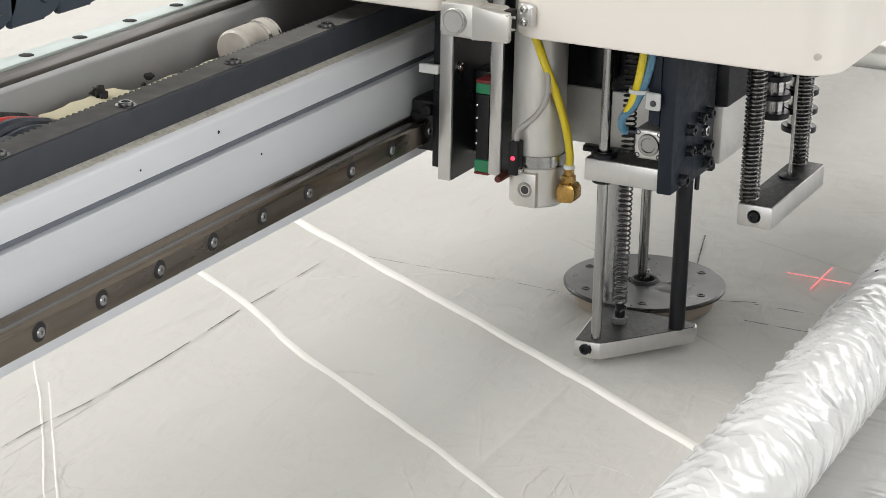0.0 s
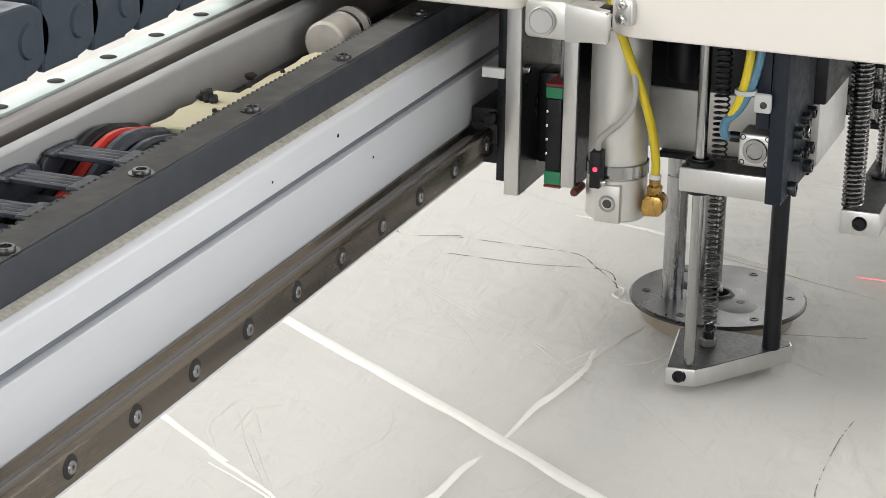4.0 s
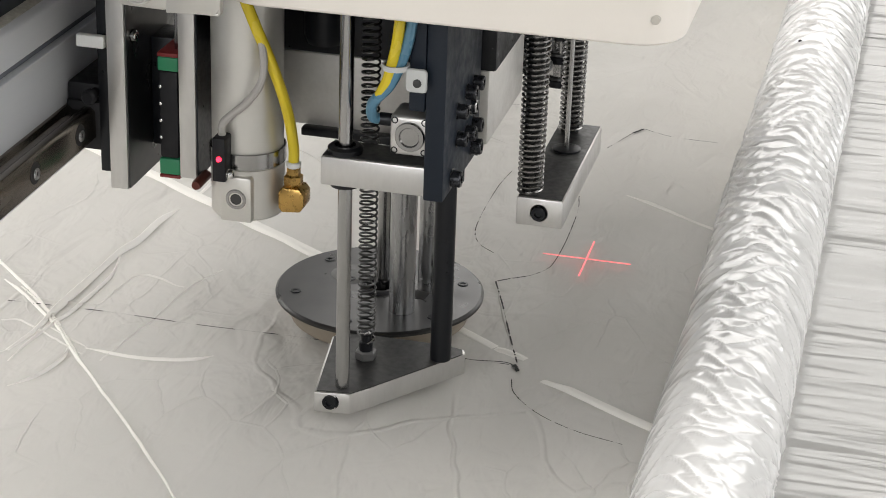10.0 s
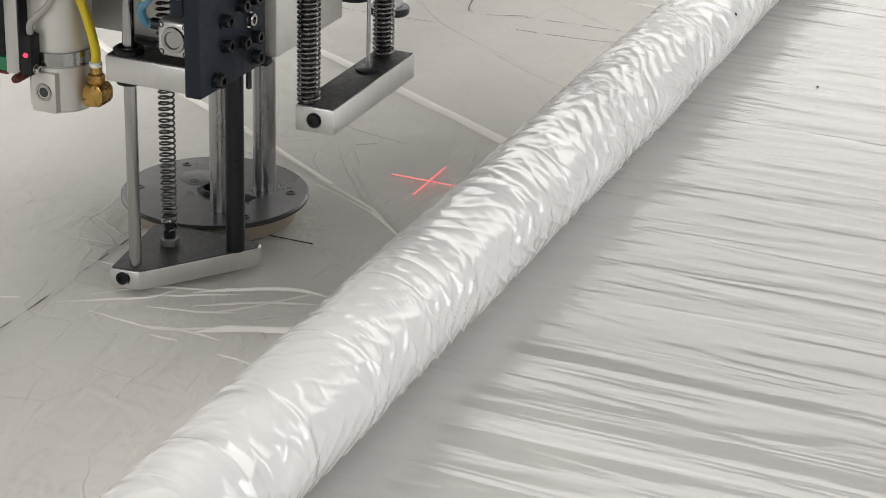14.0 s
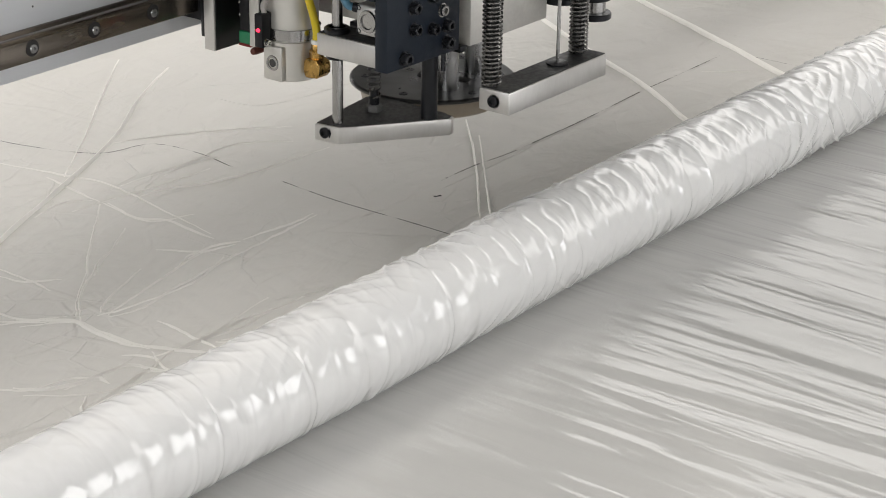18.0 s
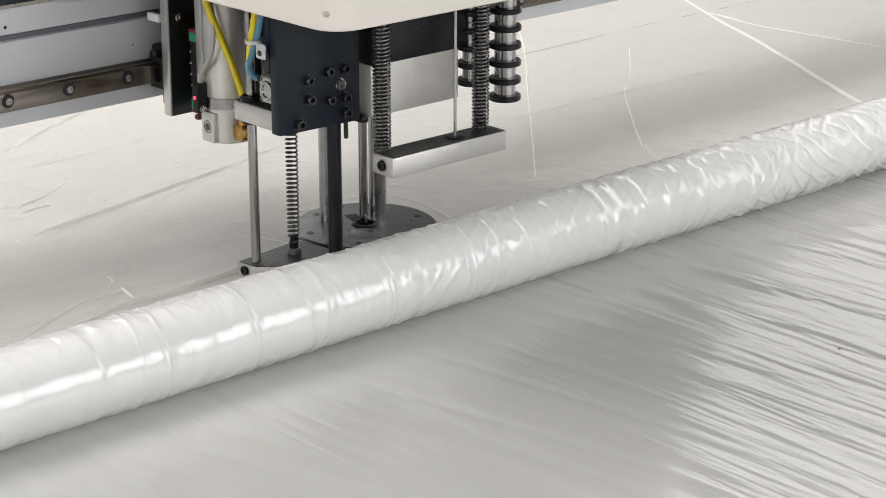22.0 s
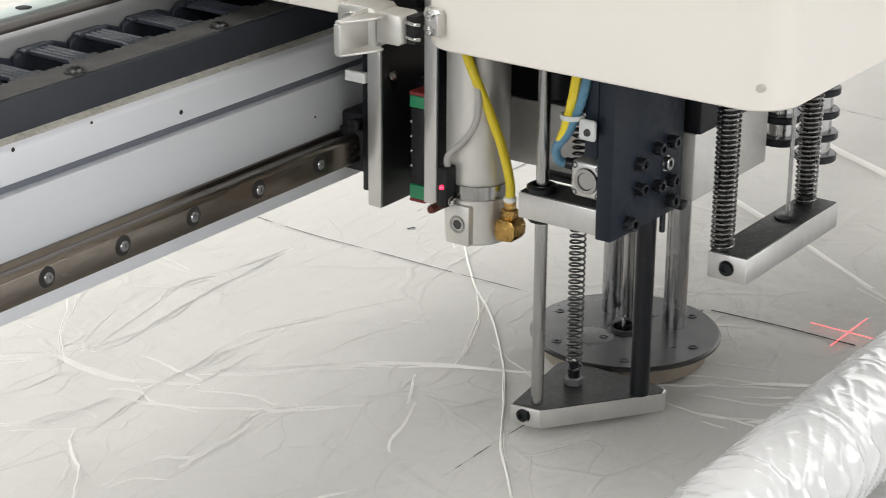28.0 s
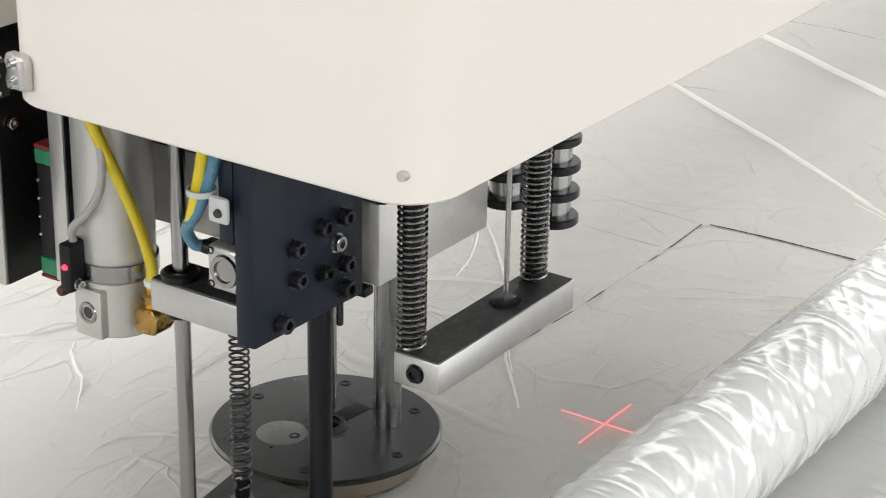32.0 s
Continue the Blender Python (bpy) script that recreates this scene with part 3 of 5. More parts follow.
crease("cordw", (-0.563, 1.266), (-0.476, 1.318), (-0.353, 1.383))
crease("thin", (-0.199, 0.423), (-0.247, 0.380), (-0.287, 0.347), (-0.336, 0.308), (-0.378, 0.276))
crease("thin", (-0.253, -0.003), (-0.277, -0.046), (-0.295, -0.074), (-0.319, -0.098))
crease("thin", (-0.342, -0.119), (-0.374, -0.154), (-0.404, -0.178), (-0.440, -0.205))
crease("thin", (-0.064, -0.469), (-0.097, -0.521), (-0.140, -0.585))
crease("thin", (-0.267, -0.015), (-0.297, -0.072), (-0.334, -0.114), (-0.371, -0.151), (-0.423, -0.191), (-0.477, -0.238), (-0.533, -0.284), (-0.584, -0.322))
crease("thin", (-0.335, -0.104), (-0.355, -0.128), (-0.381, -0.156), (-0.414, -0.187))
crease("thin", (-0.584, 0.176), (-0.562, 0.147), (-0.546, 0.115), (-0.525, 0.070))
crease("thin", (0.481, 1.222), (0.470, 1.096), (0.494, 0.926))
crease("thin", (-0.058, 0.836), (-0.108, 0.753), (-0.145, 0.668), (-0.164, 0.611))
crease("thin", (-0.586, 0.161), (-0.608, 0.147), (-0.627, 0.137))
crease("thin", (-0.622, 0.134), (-0.652, 0.121), (-0.677, 0.114), (-0.690, 0.105))
crease("thin", (-0.617, 0.221), (-0.577, 0.175), (-0.551, 0.127), (-0.537, 0.097))
crease("thread", (-0.225, 0.389), (-0.301, 0.327), (-0.388, 0.256), (-0.435, 0.215), (-0.476, 0.173), (-0.546, 0.115), (-0.619, 0.067), (-0.657, 0.039))
crease("thread", (-0.435, 0.215), (-0.481, 0.181), (-0.524, 0.159), (-0.558, 0.148))
crease("thread", (0.145, 0.783), (0.071, 0.690), (-0.011, 0.599), (-0.139, 0.477))
crease("thread", (0.277, 1.385), (0.154, 1.236), (-0.044, 1.024), (-0.222, 0.833))
crease("thread", (0.251, 1.147), (0.148, 1.049), (0.089, 1.003), (-0.004, 0.902), (-0.062, 0.836))
crease("thread", (-0.546, 0.116), (-0.593, 0.084), (-0.642, 0.053), (-0.677, 0.024), (-0.695, 0.010))
crease("strip", (-0.339, -0.432), (-0.342, -0.441), (-0.348, -0.453))
crease("fold", (-0.745, 0.410), (-0.727, 0.396), (-0.710, 0.375), (-0.711, 0.347), (-0.707, 0.313))
crease("fold", (-0.707, 0.313), (-0.699, 0.290), (-0.686, 0.266))
crease("fold", (-0.733, 0.407), (-0.720, 0.387), (-0.710, 0.372), (-0.714, 0.345), (-0.713, 0.324), (-0.707, 0.305))
crease("fold", (-0.713, 0.294), (-0.691, 0.288), (-0.665, 0.287), (-0.636, 0.287), (-0.615, 0.283), (-0.578, 0.283))
crease("fold", (-0.671, 0.279), (-0.657, 0.253), (-0.636, 0.231), (-0.607, 0.210), (-0.585, 0.178))
crease("fold", (-0.805, 0.330), (-0.795, 0.314), (-0.779, 0.306), (-0.761, 0.298), (-0.761, 0.288))
crease("fold", (-0.849, 0.220), (-0.820, 0.244), (-0.801, 0.271), (-0.780, 0.289))
crease("fold", (-0.782, 0.198), (-0.756, 0.196), (-0.728, 0.197), (-0.696, 0.203))
crease("soft", (0.102, -0.172), (0.097, -0.200), (0.086, -0.225))
crease("soft", (0.024, -0.190), (-0.003, -0.180), (-0.028, -0.171))
crease("soft", (0.044, -0.238), (0.006, -0.228), (-0.012, -0.212))
crease("soft", (0.019, -0.262), (-0.013, -0.250))
crease("soft", (0.072, -0.250), (0.010, -0.237), (-0.021, -0.233))
crease("soft", (0.077, -0.207), (0.000, -0.190), (-0.034, -0.180))
crease("soft", (-0.421, -0.194), (-0.392, -0.147), (-0.391, -0.128))
crease("soft", (-0.311, -0.219), (-0.304, -0.185), (-0.350, -0.177))
crease("soft", (-0.391, -0.160), (-0.410, -0.193))
crease("soft", (-0.465, -0.113), (-0.452, -0.129), (-0.429, -0.148))
crease("soft", (-0.515, -0.145), (-0.476, -0.151))
crease("soft", (-0.551, -0.156), (-0.517, -0.174))
crease("soft", (-0.456, 0.063), (-0.453, 0.014), (-0.436, -0.035))
crease("soft", (-0.503, 0.033), (-0.474, -0.002), (-0.460, -0.044))
crease("soft", (-0.524, 0.021), (-0.528, -0.030), (-0.508, -0.066))
crease("soft", (-0.507, 0.539), (-0.435, 0.534), (-0.373, 0.535), (-0.337, 0.503))
crease("soft", (-0.542, 0.532), (-0.561, 0.546), (-0.596, 0.540))
crease("soft", (-0.453, 0.380), (-0.485, 0.378), (-0.528, 0.386))
crease("soft", (-0.666, 0.285), (-0.639, 0.279), (-0.608, 0.286))
crease("soft", (-0.689, 0.473), (-0.684, 0.450), (-0.665, 0.435))
crease("soft", (-0.811, 0.335), (-0.798, 0.318), (-0.773, 0.313), (-0.759, 0.302))
crease("soft", (-0.487, 0.807), (-0.514, 0.735))
crease("soft", (-0.740, 0.656), (-0.681, 0.675), (-0.602, 0.691), (-0.548, 0.696))
crease("soft", (-0.757, 0.647), (-0.736, 0.618), (-0.681, 0.624))
crease("soft", (-0.756, 0.748), (-0.718, 0.738), (-0.624, 0.771))
crease("soft", (-0.746, 0.419), (-0.727, 0.392), (-0.709, 0.373), (-0.714, 0.344))
crease("soft", (-0.544, 0.522), (-0.625, 0.450), (-0.703, 0.380))
crease("soft", (-0.541, 0.525), (-0.546, 0.467), (-0.513, 0.449))
crease("soft", (-0.541, 0.525), (-0.530, 0.599))
crease("soft", (-0.567, 0.471), (-0.646, 0.424))
crease("soft", (-0.563, 0.392), (-0.632, 0.379), (-0.688, 0.364))
crease("soft", (-0.582, 0.423), (-0.564, 0.393), (-0.539, 0.383))
crease("soft", (-0.793, 0.273), (-0.766, 0.278), (-0.736, 0.282), (-0.722, 0.260), (-0.718, 0.239))
crease("soft", (-0.734, 0.279), (-0.717, 0.289), (-0.726, 0.312))
crease("soft", (-0.696, 0.203), (-0.678, 0.192), (-0.670, 0.186), (-0.655, 0.168))
crease("soft", (-0.798, 0.190), (-0.808, 0.209), (-0.826, 0.215))
crease("soft", (-0.532, 0.233), (-0.523, 0.225), (-0.512, 0.207))
crease("soft", (-0.681, 0.203), (-0.679, 0.229), (-0.692, 0.262))
crease("soft", (-0.487, -0.002), (-0.477, -0.024), (-0.458, -0.056))
crease("soft", (-0.504, -0.009), (-0.496, -0.038), (-0.484, -0.065))
crease("soft", (-0.527, -0.022), (-0.523, -0.048), (-0.524, -0.074))
crease("soft", (-0.536, -0.031), (-0.536, -0.051))
crease("soft", (0.057, 0.336), (0.136, 0.231))
crease("soft", (-0.514, 0.147), (-0.547, 0.088))
crease("soft", (-0.521, 0.046), (-0.494, 0.000), (-0.472, -0.014))
crease("soft", (-0.808, 0.317), (-0.781, 0.288), (-0.754, 0.279), (-0.707, 0.289), (-0.661, 0.289), (-0.596, 0.300))
crease("soft", (-0.546, 0.150), (-0.471, 0.185), (-0.429, 0.203))
crease("ridge", (-0.729, 0.389), (-0.709, 0.371), (-0.711, 0.335), (-0.702, 0.300))
crease("ridge", (-0.668, 0.278), (-0.646, 0.261), (-0.620, 0.230), (-0.598, 0.206), (-0.560, 0.149))
crease("ridge", (-0.670, 0.270), (-0.633, 0.231), (-0.600, 0.193))
crease("ridge", (-0.785, 0.304), (-0.756, 0.303), (-0.732, 0.296), (-0.727, 0.272), (-0.718, 0.251))
crease("ridge", (-0.721, 0.254), (-0.696, 0.213), (-0.675, 0.185), (-0.646, 0.158))
crease("ridge", (-0.827, 0.217), (-0.782, 0.216), (-0.761, 0.195), (-0.697, 0.206), (-0.670, 0.195))
crease("ridge", (-0.890, 0.177), (-0.857, 0.173), (-0.837, 0.144), (-0.817, 0.125), (-0.797, 0.107))
crease("ridge", (-0.799, 0.110), (-0.780, 0.110), (-0.740, 0.092))
crease("ridge", (-0.709, 0.300), (-0.724, 0.271), (-0.710, 0.235))
crease("faint", (0.270, 0.209), (0.239, 0.155), (0.192, 0.108), (0.158, 0.071))
crease("faint", (0.107, 0.222), (0.063, 0.169))
crease("faint", (-0.105, 0.224), (-0.098, 0.204), (-0.094, 0.182))
crease("faint", (-0.133, 0.046), (-0.151, 0.005), (-0.162, -0.051))
crease("faint", (-0.182, -0.003), (-0.222, -0.008))
crease("faint", (-0.184, -0.004), (-0.169, -0.021))
crease("faint", (-0.185, -0.006), (-0.222, -0.030))
crease("faint", (0.343, 0.051), (0.317, -0.020), (0.289, -0.094))
crease("faint", (0.274, 0.200), (0.247, 0.149), (0.185, 0.096), (0.142, 0.060), (0.102, 0.012), (0.062, -0.055))
crease("faint", (-0.220, -0.021), (-0.295, -0.074))
crease("faint", (0.253, -0.009), (0.216, -0.061), (0.185, -0.111))
crease("faint", (0.085, -0.008), (0.049, -0.056), (0.016, -0.112), (-0.015, -0.163), (-0.062, -0.218))
crease("faint", (0.146, -0.163), (0.104, -0.226), (0.043, -0.316))
crease("faint", (-0.249, -0.414), (-0.299, -0.429), (-0.320, -0.436))
crease("faint", (-0.066, -0.477), (-0.095, -0.522), (-0.125, -0.566))
crease("faint", (-0.187, 0.006), (-0.241, -0.029), (-0.297, -0.072))
crease("faint", (-0.305, -0.268), (-0.314, -0.310), (-0.322, -0.365))
crease("faint", (0.236, -0.195), (0.211, -0.266), (0.181, -0.360))
crease("faint", (0.082, -0.254), (0.010, -0.364))
crease("faint", (-0.355, -0.128), (-0.355, -0.153), (-0.352, -0.184))
crease("faint", (-0.364, 0.337), (-0.284, 0.337), (-0.211, 0.338))
crease("faint", (-0.603, 1.199), (-0.522, 1.201), (-0.424, 1.211), (-0.376, 1.196))
crease("faint", (-0.367, 0.157), (-0.371, 0.087), (-0.375, 0.053))
crease("faint", (-0.425, 0.132), (-0.428, 0.092), (-0.427, 0.056))
crease("faint", (0.132, 0.234), (0.138, 0.184), (0.128, 0.129))
crease("cord", (0.006, -0.183), (-0.037, -0.188), (-0.081, -0.183), (-0.112, -0.178), (-0.168, -0.175))
crease("cord", (-0.185, -0.173), (-0.212, -0.167), (-0.253, -0.165), (-0.278, -0.159), (-0.329, -0.157), (-0.368, -0.155), (-0.401, -0.154), (-0.429, -0.149))
crease("thin", (-0.273, -0.161), (-0.308, -0.167), (-0.335, -0.167), (-0.369, -0.165), (-0.386, -0.161), (-0.415, -0.157), (-0.442, -0.156))
crease("thin", (-0.412, -0.193), (-0.416, -0.216), (-0.416, -0.237), (-0.410, -0.260), (-0.400, -0.271))
crease("soft", (-0.278, -0.234), (-0.304, -0.224), (-0.326, -0.221), (-0.357, -0.218), (-0.403, -0.211), (-0.426, -0.208))
crease("thin", (-0.471, -0.169), (-0.457, -0.180), (-0.445, -0.184), (-0.429, -0.186), (-0.415, -0.183))
crease("faint", (0.020, -0.103), (-0.002, -0.139), (-0.044, -0.186), (-0.057, -0.222), (-0.097, -0.260), (-0.159, -0.320))
crease("faint", (-0.019, -0.127), (-0.031, -0.168), (-0.048, -0.210))
crease("cord", (-0.315, 1.102), (-0.407, 1.073), (-0.493, 1.052), (-0.572, 1.033), (-0.645, 1.019), (-0.712, 1.009))
crease("cord", (-0.413, 0.829), (-0.485, 0.817), (-0.540, 0.814), (-0.606, 0.810), (-0.670, 0.805), (-0.729, 0.804), (-0.765, 0.792), (-0.796, 0.786), (-0.857, 0.771))
crease("thin", (-0.671, 1.075), (-0.645, 1.079), (-0.632, 1.079), (-0.627, 1.091))
crease("thin", (-0.665, 1.086), (-0.649, 1.096), (-0.621, 1.106), (-0.572, 1.137))
crease("thin", (-0.701, 0.875), (-0.706, 0.859), (-0.721, 0.845))
crease("soft", (-0.721, 0.845), (-0.763, 0.828), (-0.809, 0.807), (-0.849, 0.785))
crease("thin", (-0.709, 0.842), (-0.716, 0.810))
crease("soft", (-0.552, 0.882), (-0.538, 0.857), (-0.528, 0.829), (-0.509, 0.795))
crease("soft", (-0.487, 0.807), (-0.499, 0.753), (-0.496, 0.697))
crease("soft", (-0.534, 0.713), (-0.594, 0.702), (-0.631, 0.700), (-0.668, 0.699), (-0.693, 0.696), (-0.718, 0.685))
crease("soft", (-0.752, 0.658), (-0.727, 0.651), (-0.671, 0.665), (-0.593, 0.673))
crease("soft", (-0.357, 0.901), (-0.399, 0.903), (-0.446, 0.897), (-0.501, 0.914))
crease("ridge", (-0.442, 0.619), (-0.398, 0.597), (-0.358, 0.570), (-0.309, 0.530))
crease("ridge", (-0.517, 0.510), (-0.490, 0.506), (-0.449, 0.484), (-0.393, 0.475), (-0.328, 0.470))
crease("ridge", (-0.467, 0.529), (-0.427, 0.530), (-0.405, 0.525))
crease("ridge", (-0.689, 0.363), (-0.665, 0.355), (-0.627, 0.361), (-0.586, 0.367), (-0.542, 0.369), (-0.488, 0.373), (-0.454, 0.377))
crease("ridge", (-0.539, 0.518), (-0.547, 0.480), (-0.536, 0.455), (-0.540, 0.422), (-0.540, 0.404))
crease("ridge", (-0.581, 0.394), (-0.553, 0.393), (-0.532, 0.384))
crease("ridge", (-0.696, 0.268), (-0.663, 0.268), (-0.629, 0.269), (-0.613, 0.263))
crease("ridge", (-0.672, 0.332), (-0.678, 0.295), (-0.680, 0.268))
crease("faint", (-0.603, 0.297), (-0.565, 0.279), (-0.537, 0.267))
crease("faint", (-0.297, 0.641), (-0.284, 0.586), (-0.210, 0.570), (-0.178, 0.570))
crease("thin", (-0.060, 0.549), (-0.119, 0.495), (-0.182, 0.441))
crease("thin", (-0.471, -0.025), (-0.451, -0.054), (-0.439, -0.080), (-0.437, -0.110))
crease("soft", (-0.489, -0.035), (-0.466, -0.070), (-0.450, -0.112))
crease("soft", (-0.497, -0.040), (-0.485, -0.057), (-0.458, -0.081), (-0.426, -0.105))
crease("cord", (-0.521, -0.054), (-0.504, -0.082), (-0.494, -0.107), (-0.481, -0.128))
crease("soft", (-0.543, -0.081), (-0.545, -0.115))
crease("thin", (-0.525, -0.127), (-0.561, -0.131), (-0.587, -0.137), (-0.601, -0.138))
crease("thin", (-0.502, -0.138), (-0.520, -0.140), (-0.546, -0.151))
crease("thin", (-0.549, -0.163), (-0.572, -0.177), (-0.622, -0.203))
crease("soft", (-0.601, -0.164), (-0.638, -0.179))
crease("thin", (-0.630, -0.115), (-0.616, -0.116))
crease("cordw", (-0.256, 0.729), (-0.335, 0.687), (-0.415, 0.633), (-0.462, 0.607), (-0.514, 0.582), (-0.613, 0.538), (-0.711, 0.493), (-0.789, 0.465), (-0.838, 0.448))
crease("thin", (-0.268, 0.783), (-0.366, 0.707), (-0.451, 0.639), (-0.520, 0.588))
crease("thin", (-0.721, 0.520), (-0.785, 0.489), (-0.849, 0.453), (-0.887, 0.429), (-0.911, 0.416))
crease("soft", (-0.534, 0.664), (-0.517, 0.585), (-0.509, 0.547), (-0.524, 0.469), (-0.535, 0.411))
crease("soft", (-0.569, 0.526), (-0.540, 0.523), (-0.489, 0.515), (-0.430, 0.512))
crease("soft", (-0.587, 0.458), (-0.638, 0.431), (-0.672, 0.406), (-0.708, 0.371))
crease("soft", (-0.615, 0.407), (-0.656, 0.390), (-0.688, 0.372))
crease("soft", (-0.693, 0.370), (-0.666, 0.363), (-0.613, 0.358), (-0.561, 0.374))
crease("ridge", (-0.739, 0.397), (-0.712, 0.374), (-0.710, 0.353), (-0.713, 0.323))
crease("soft", (-0.602, 0.385), (-0.576, 0.397), (-0.560, 0.389))
crease("soft", (-0.755, 0.654), (-0.742, 0.615), (-0.728, 0.584), (-0.724, 0.530), (-0.710, 0.507))
crease("soft", (-0.703, 0.548), (-0.703, 0.508))
crease("ridge", (-0.902, 0.464), (-0.879, 0.415), (-0.848, 0.395), (-0.822, 0.374), (-0.818, 0.351), (-0.803, 0.323))
crease("soft", (-0.910, 0.558), (-0.910, 0.524), (-0.915, 0.472))
crease("soft", (-0.759, 0.440), (-0.736, 0.430), (-0.729, 0.401), (-0.707, 0.385))
crease("soft", (-0.680, 0.500), (-0.681, 0.453), (-0.684, 0.426))
crease("inkw", (0.074, -0.461), (0.062, -0.454))
crease("cutr", (0.062, -0.454), (0.023, -0.440))
crease("cutr", (0.074, -0.461), (0.064, -0.485), (0.063, -0.521))
crease("cutr", (-0.047, -0.380), (-0.083, -0.377), (-0.139, -0.377), (-0.169, -0.380), (-0.187, -0.388), (-0.198, -0.400))
crease("cutr", (-0.080, -0.437), (-0.107, -0.441), (-0.164, -0.443), (-0.205, -0.441), (-0.221, -0.434), (-0.228, -0.428))
crease("ink", (-0.228, -0.428), (-0.236, -0.418), (-0.243, -0.411))
crease("cut", (-0.243, -0.411), (-0.280, -0.424), (-0.323, -0.438), (-0.355, -0.449))
crease("tick", (-0.358, -0.448), (-0.366, -0.452))
crease("cutr", (-0.376, -0.450), (-0.395, -0.456), (-0.415, -0.474), (-0.429, -0.499), (-0.437, -0.527))
crease("cut", (-0.360, -0.422), (-0.357, -0.443), (-0.363, -0.449))
crease("thin", (0.280, -0.077), (0.264, -0.153), (0.212, -0.279))
crease("stripe", (-0.112, 1.007), (0.089, 1.003), (0.323, 1.002))
crease("knot", (0.134, -0.160), (0.126, -0.168), (0.108, -0.170), (0.114, -0.163), (0.130, -0.164))
crease("cut", (-0.333, 0.348), (-0.287, 0.347), (-0.213, 0.341), (-0.030, 0.346), (0.133, 0.347))
crease("cutr", (0.128, 0.322), (0.130, 0.255), (0.133, 0.175), (0.130, 0.117), (0.135, 0.059))
crease("cut", (0.327, 0.087), (0.234, 0.061), (0.178, 0.042), (0.191, -0.008))
crease("cut", (0.187, -0.007), (0.190, -0.070), (0.188, -0.110), (0.166, -0.132), (0.134, -0.160))
crease("cut", (-0.366, -0.121), (-0.362, -0.180), (-0.363, -0.246), (-0.361, -0.309), (-0.361, -0.365), (-0.359, -0.445))
crease("cutr", (0.074, -0.261), (0.087, -0.310), (0.100, -0.361))
crease("cut", (0.148, -0.013), (0.150, -0.082), (0.161, -0.141), (0.126, -0.163))
crease("cut", (-0.701, 0.058), (-0.624, 0.058), (-0.561, 0.055), (-0.452, 0.054), (-0.375, 0.056))
crease("cut", (0.093, 1.212), (0.223, 1.214), (0.473, 1.220), (0.678, 1.215))
crease("cut", (-0.484, 0.803), (-0.497, 0.720), (-0.490, 0.662), (-0.464, 0.605), (-0.419, 0.589), (-0.411, 0.543), (-0.418, 0.498))
crease("cut", (-0.417, 0.444), (-0.423, 0.377), (-0.423, 0.288), (-0.421, 0.175))
crease("inkw", (-0.372, 0.051), (-0.367, 0.001), (-0.366, -0.060))
crease("tick", (-0.367, 0.329), (-0.361, 0.326))
# a soft pressed band across the two welts, and short slack creases where cut pieces were lifted
crease("stripe", (0.110, 0.058), (0.040, 0.058), (-0.022, 0.055), (-0.120, 0.053), (-0.205, 0.051), (-0.275, 0.046))
_rnd = random.Random(11)
for k in range(40):
    cx, cy, spread = ((-0.46, 0.10, 0.15), (-0.50, 0.60, 0.20), (-0.42, -0.10, 0.13), (-0.6, 0.35, 0.2), (0.02, -0.06, 0.10), (-0.30, -0.10, 0.13), (-0.62, 0.22, 0.16))[k % 7]
    x, y = cx + _rnd.gauss(0, spread) * 0.8, cy + _rnd.gauss(0, spread) * 0.8
    a, n = _rnd.choice((0.1, 0.5, 1.1, 2.2, 2.8)) + _rnd.gauss(0, 0.25), _rnd.uniform(0.015, 0.06)
    b = a + _rnd.gauss(0, 0.3)
    fold(((x - n * math.cos(a), y - n * math.sin(a)), (x, y), (x + n * math.cos(b), y + n * math.sin(b))), _rnd.uniform(0.0016, 0.0030), _rnd.uniform(0.0003, 0.0007), CLOTH, 0.004, "crease")


# ---------------------------------------------------------------- rolled film and laid film
ROLL_R = 0.0354


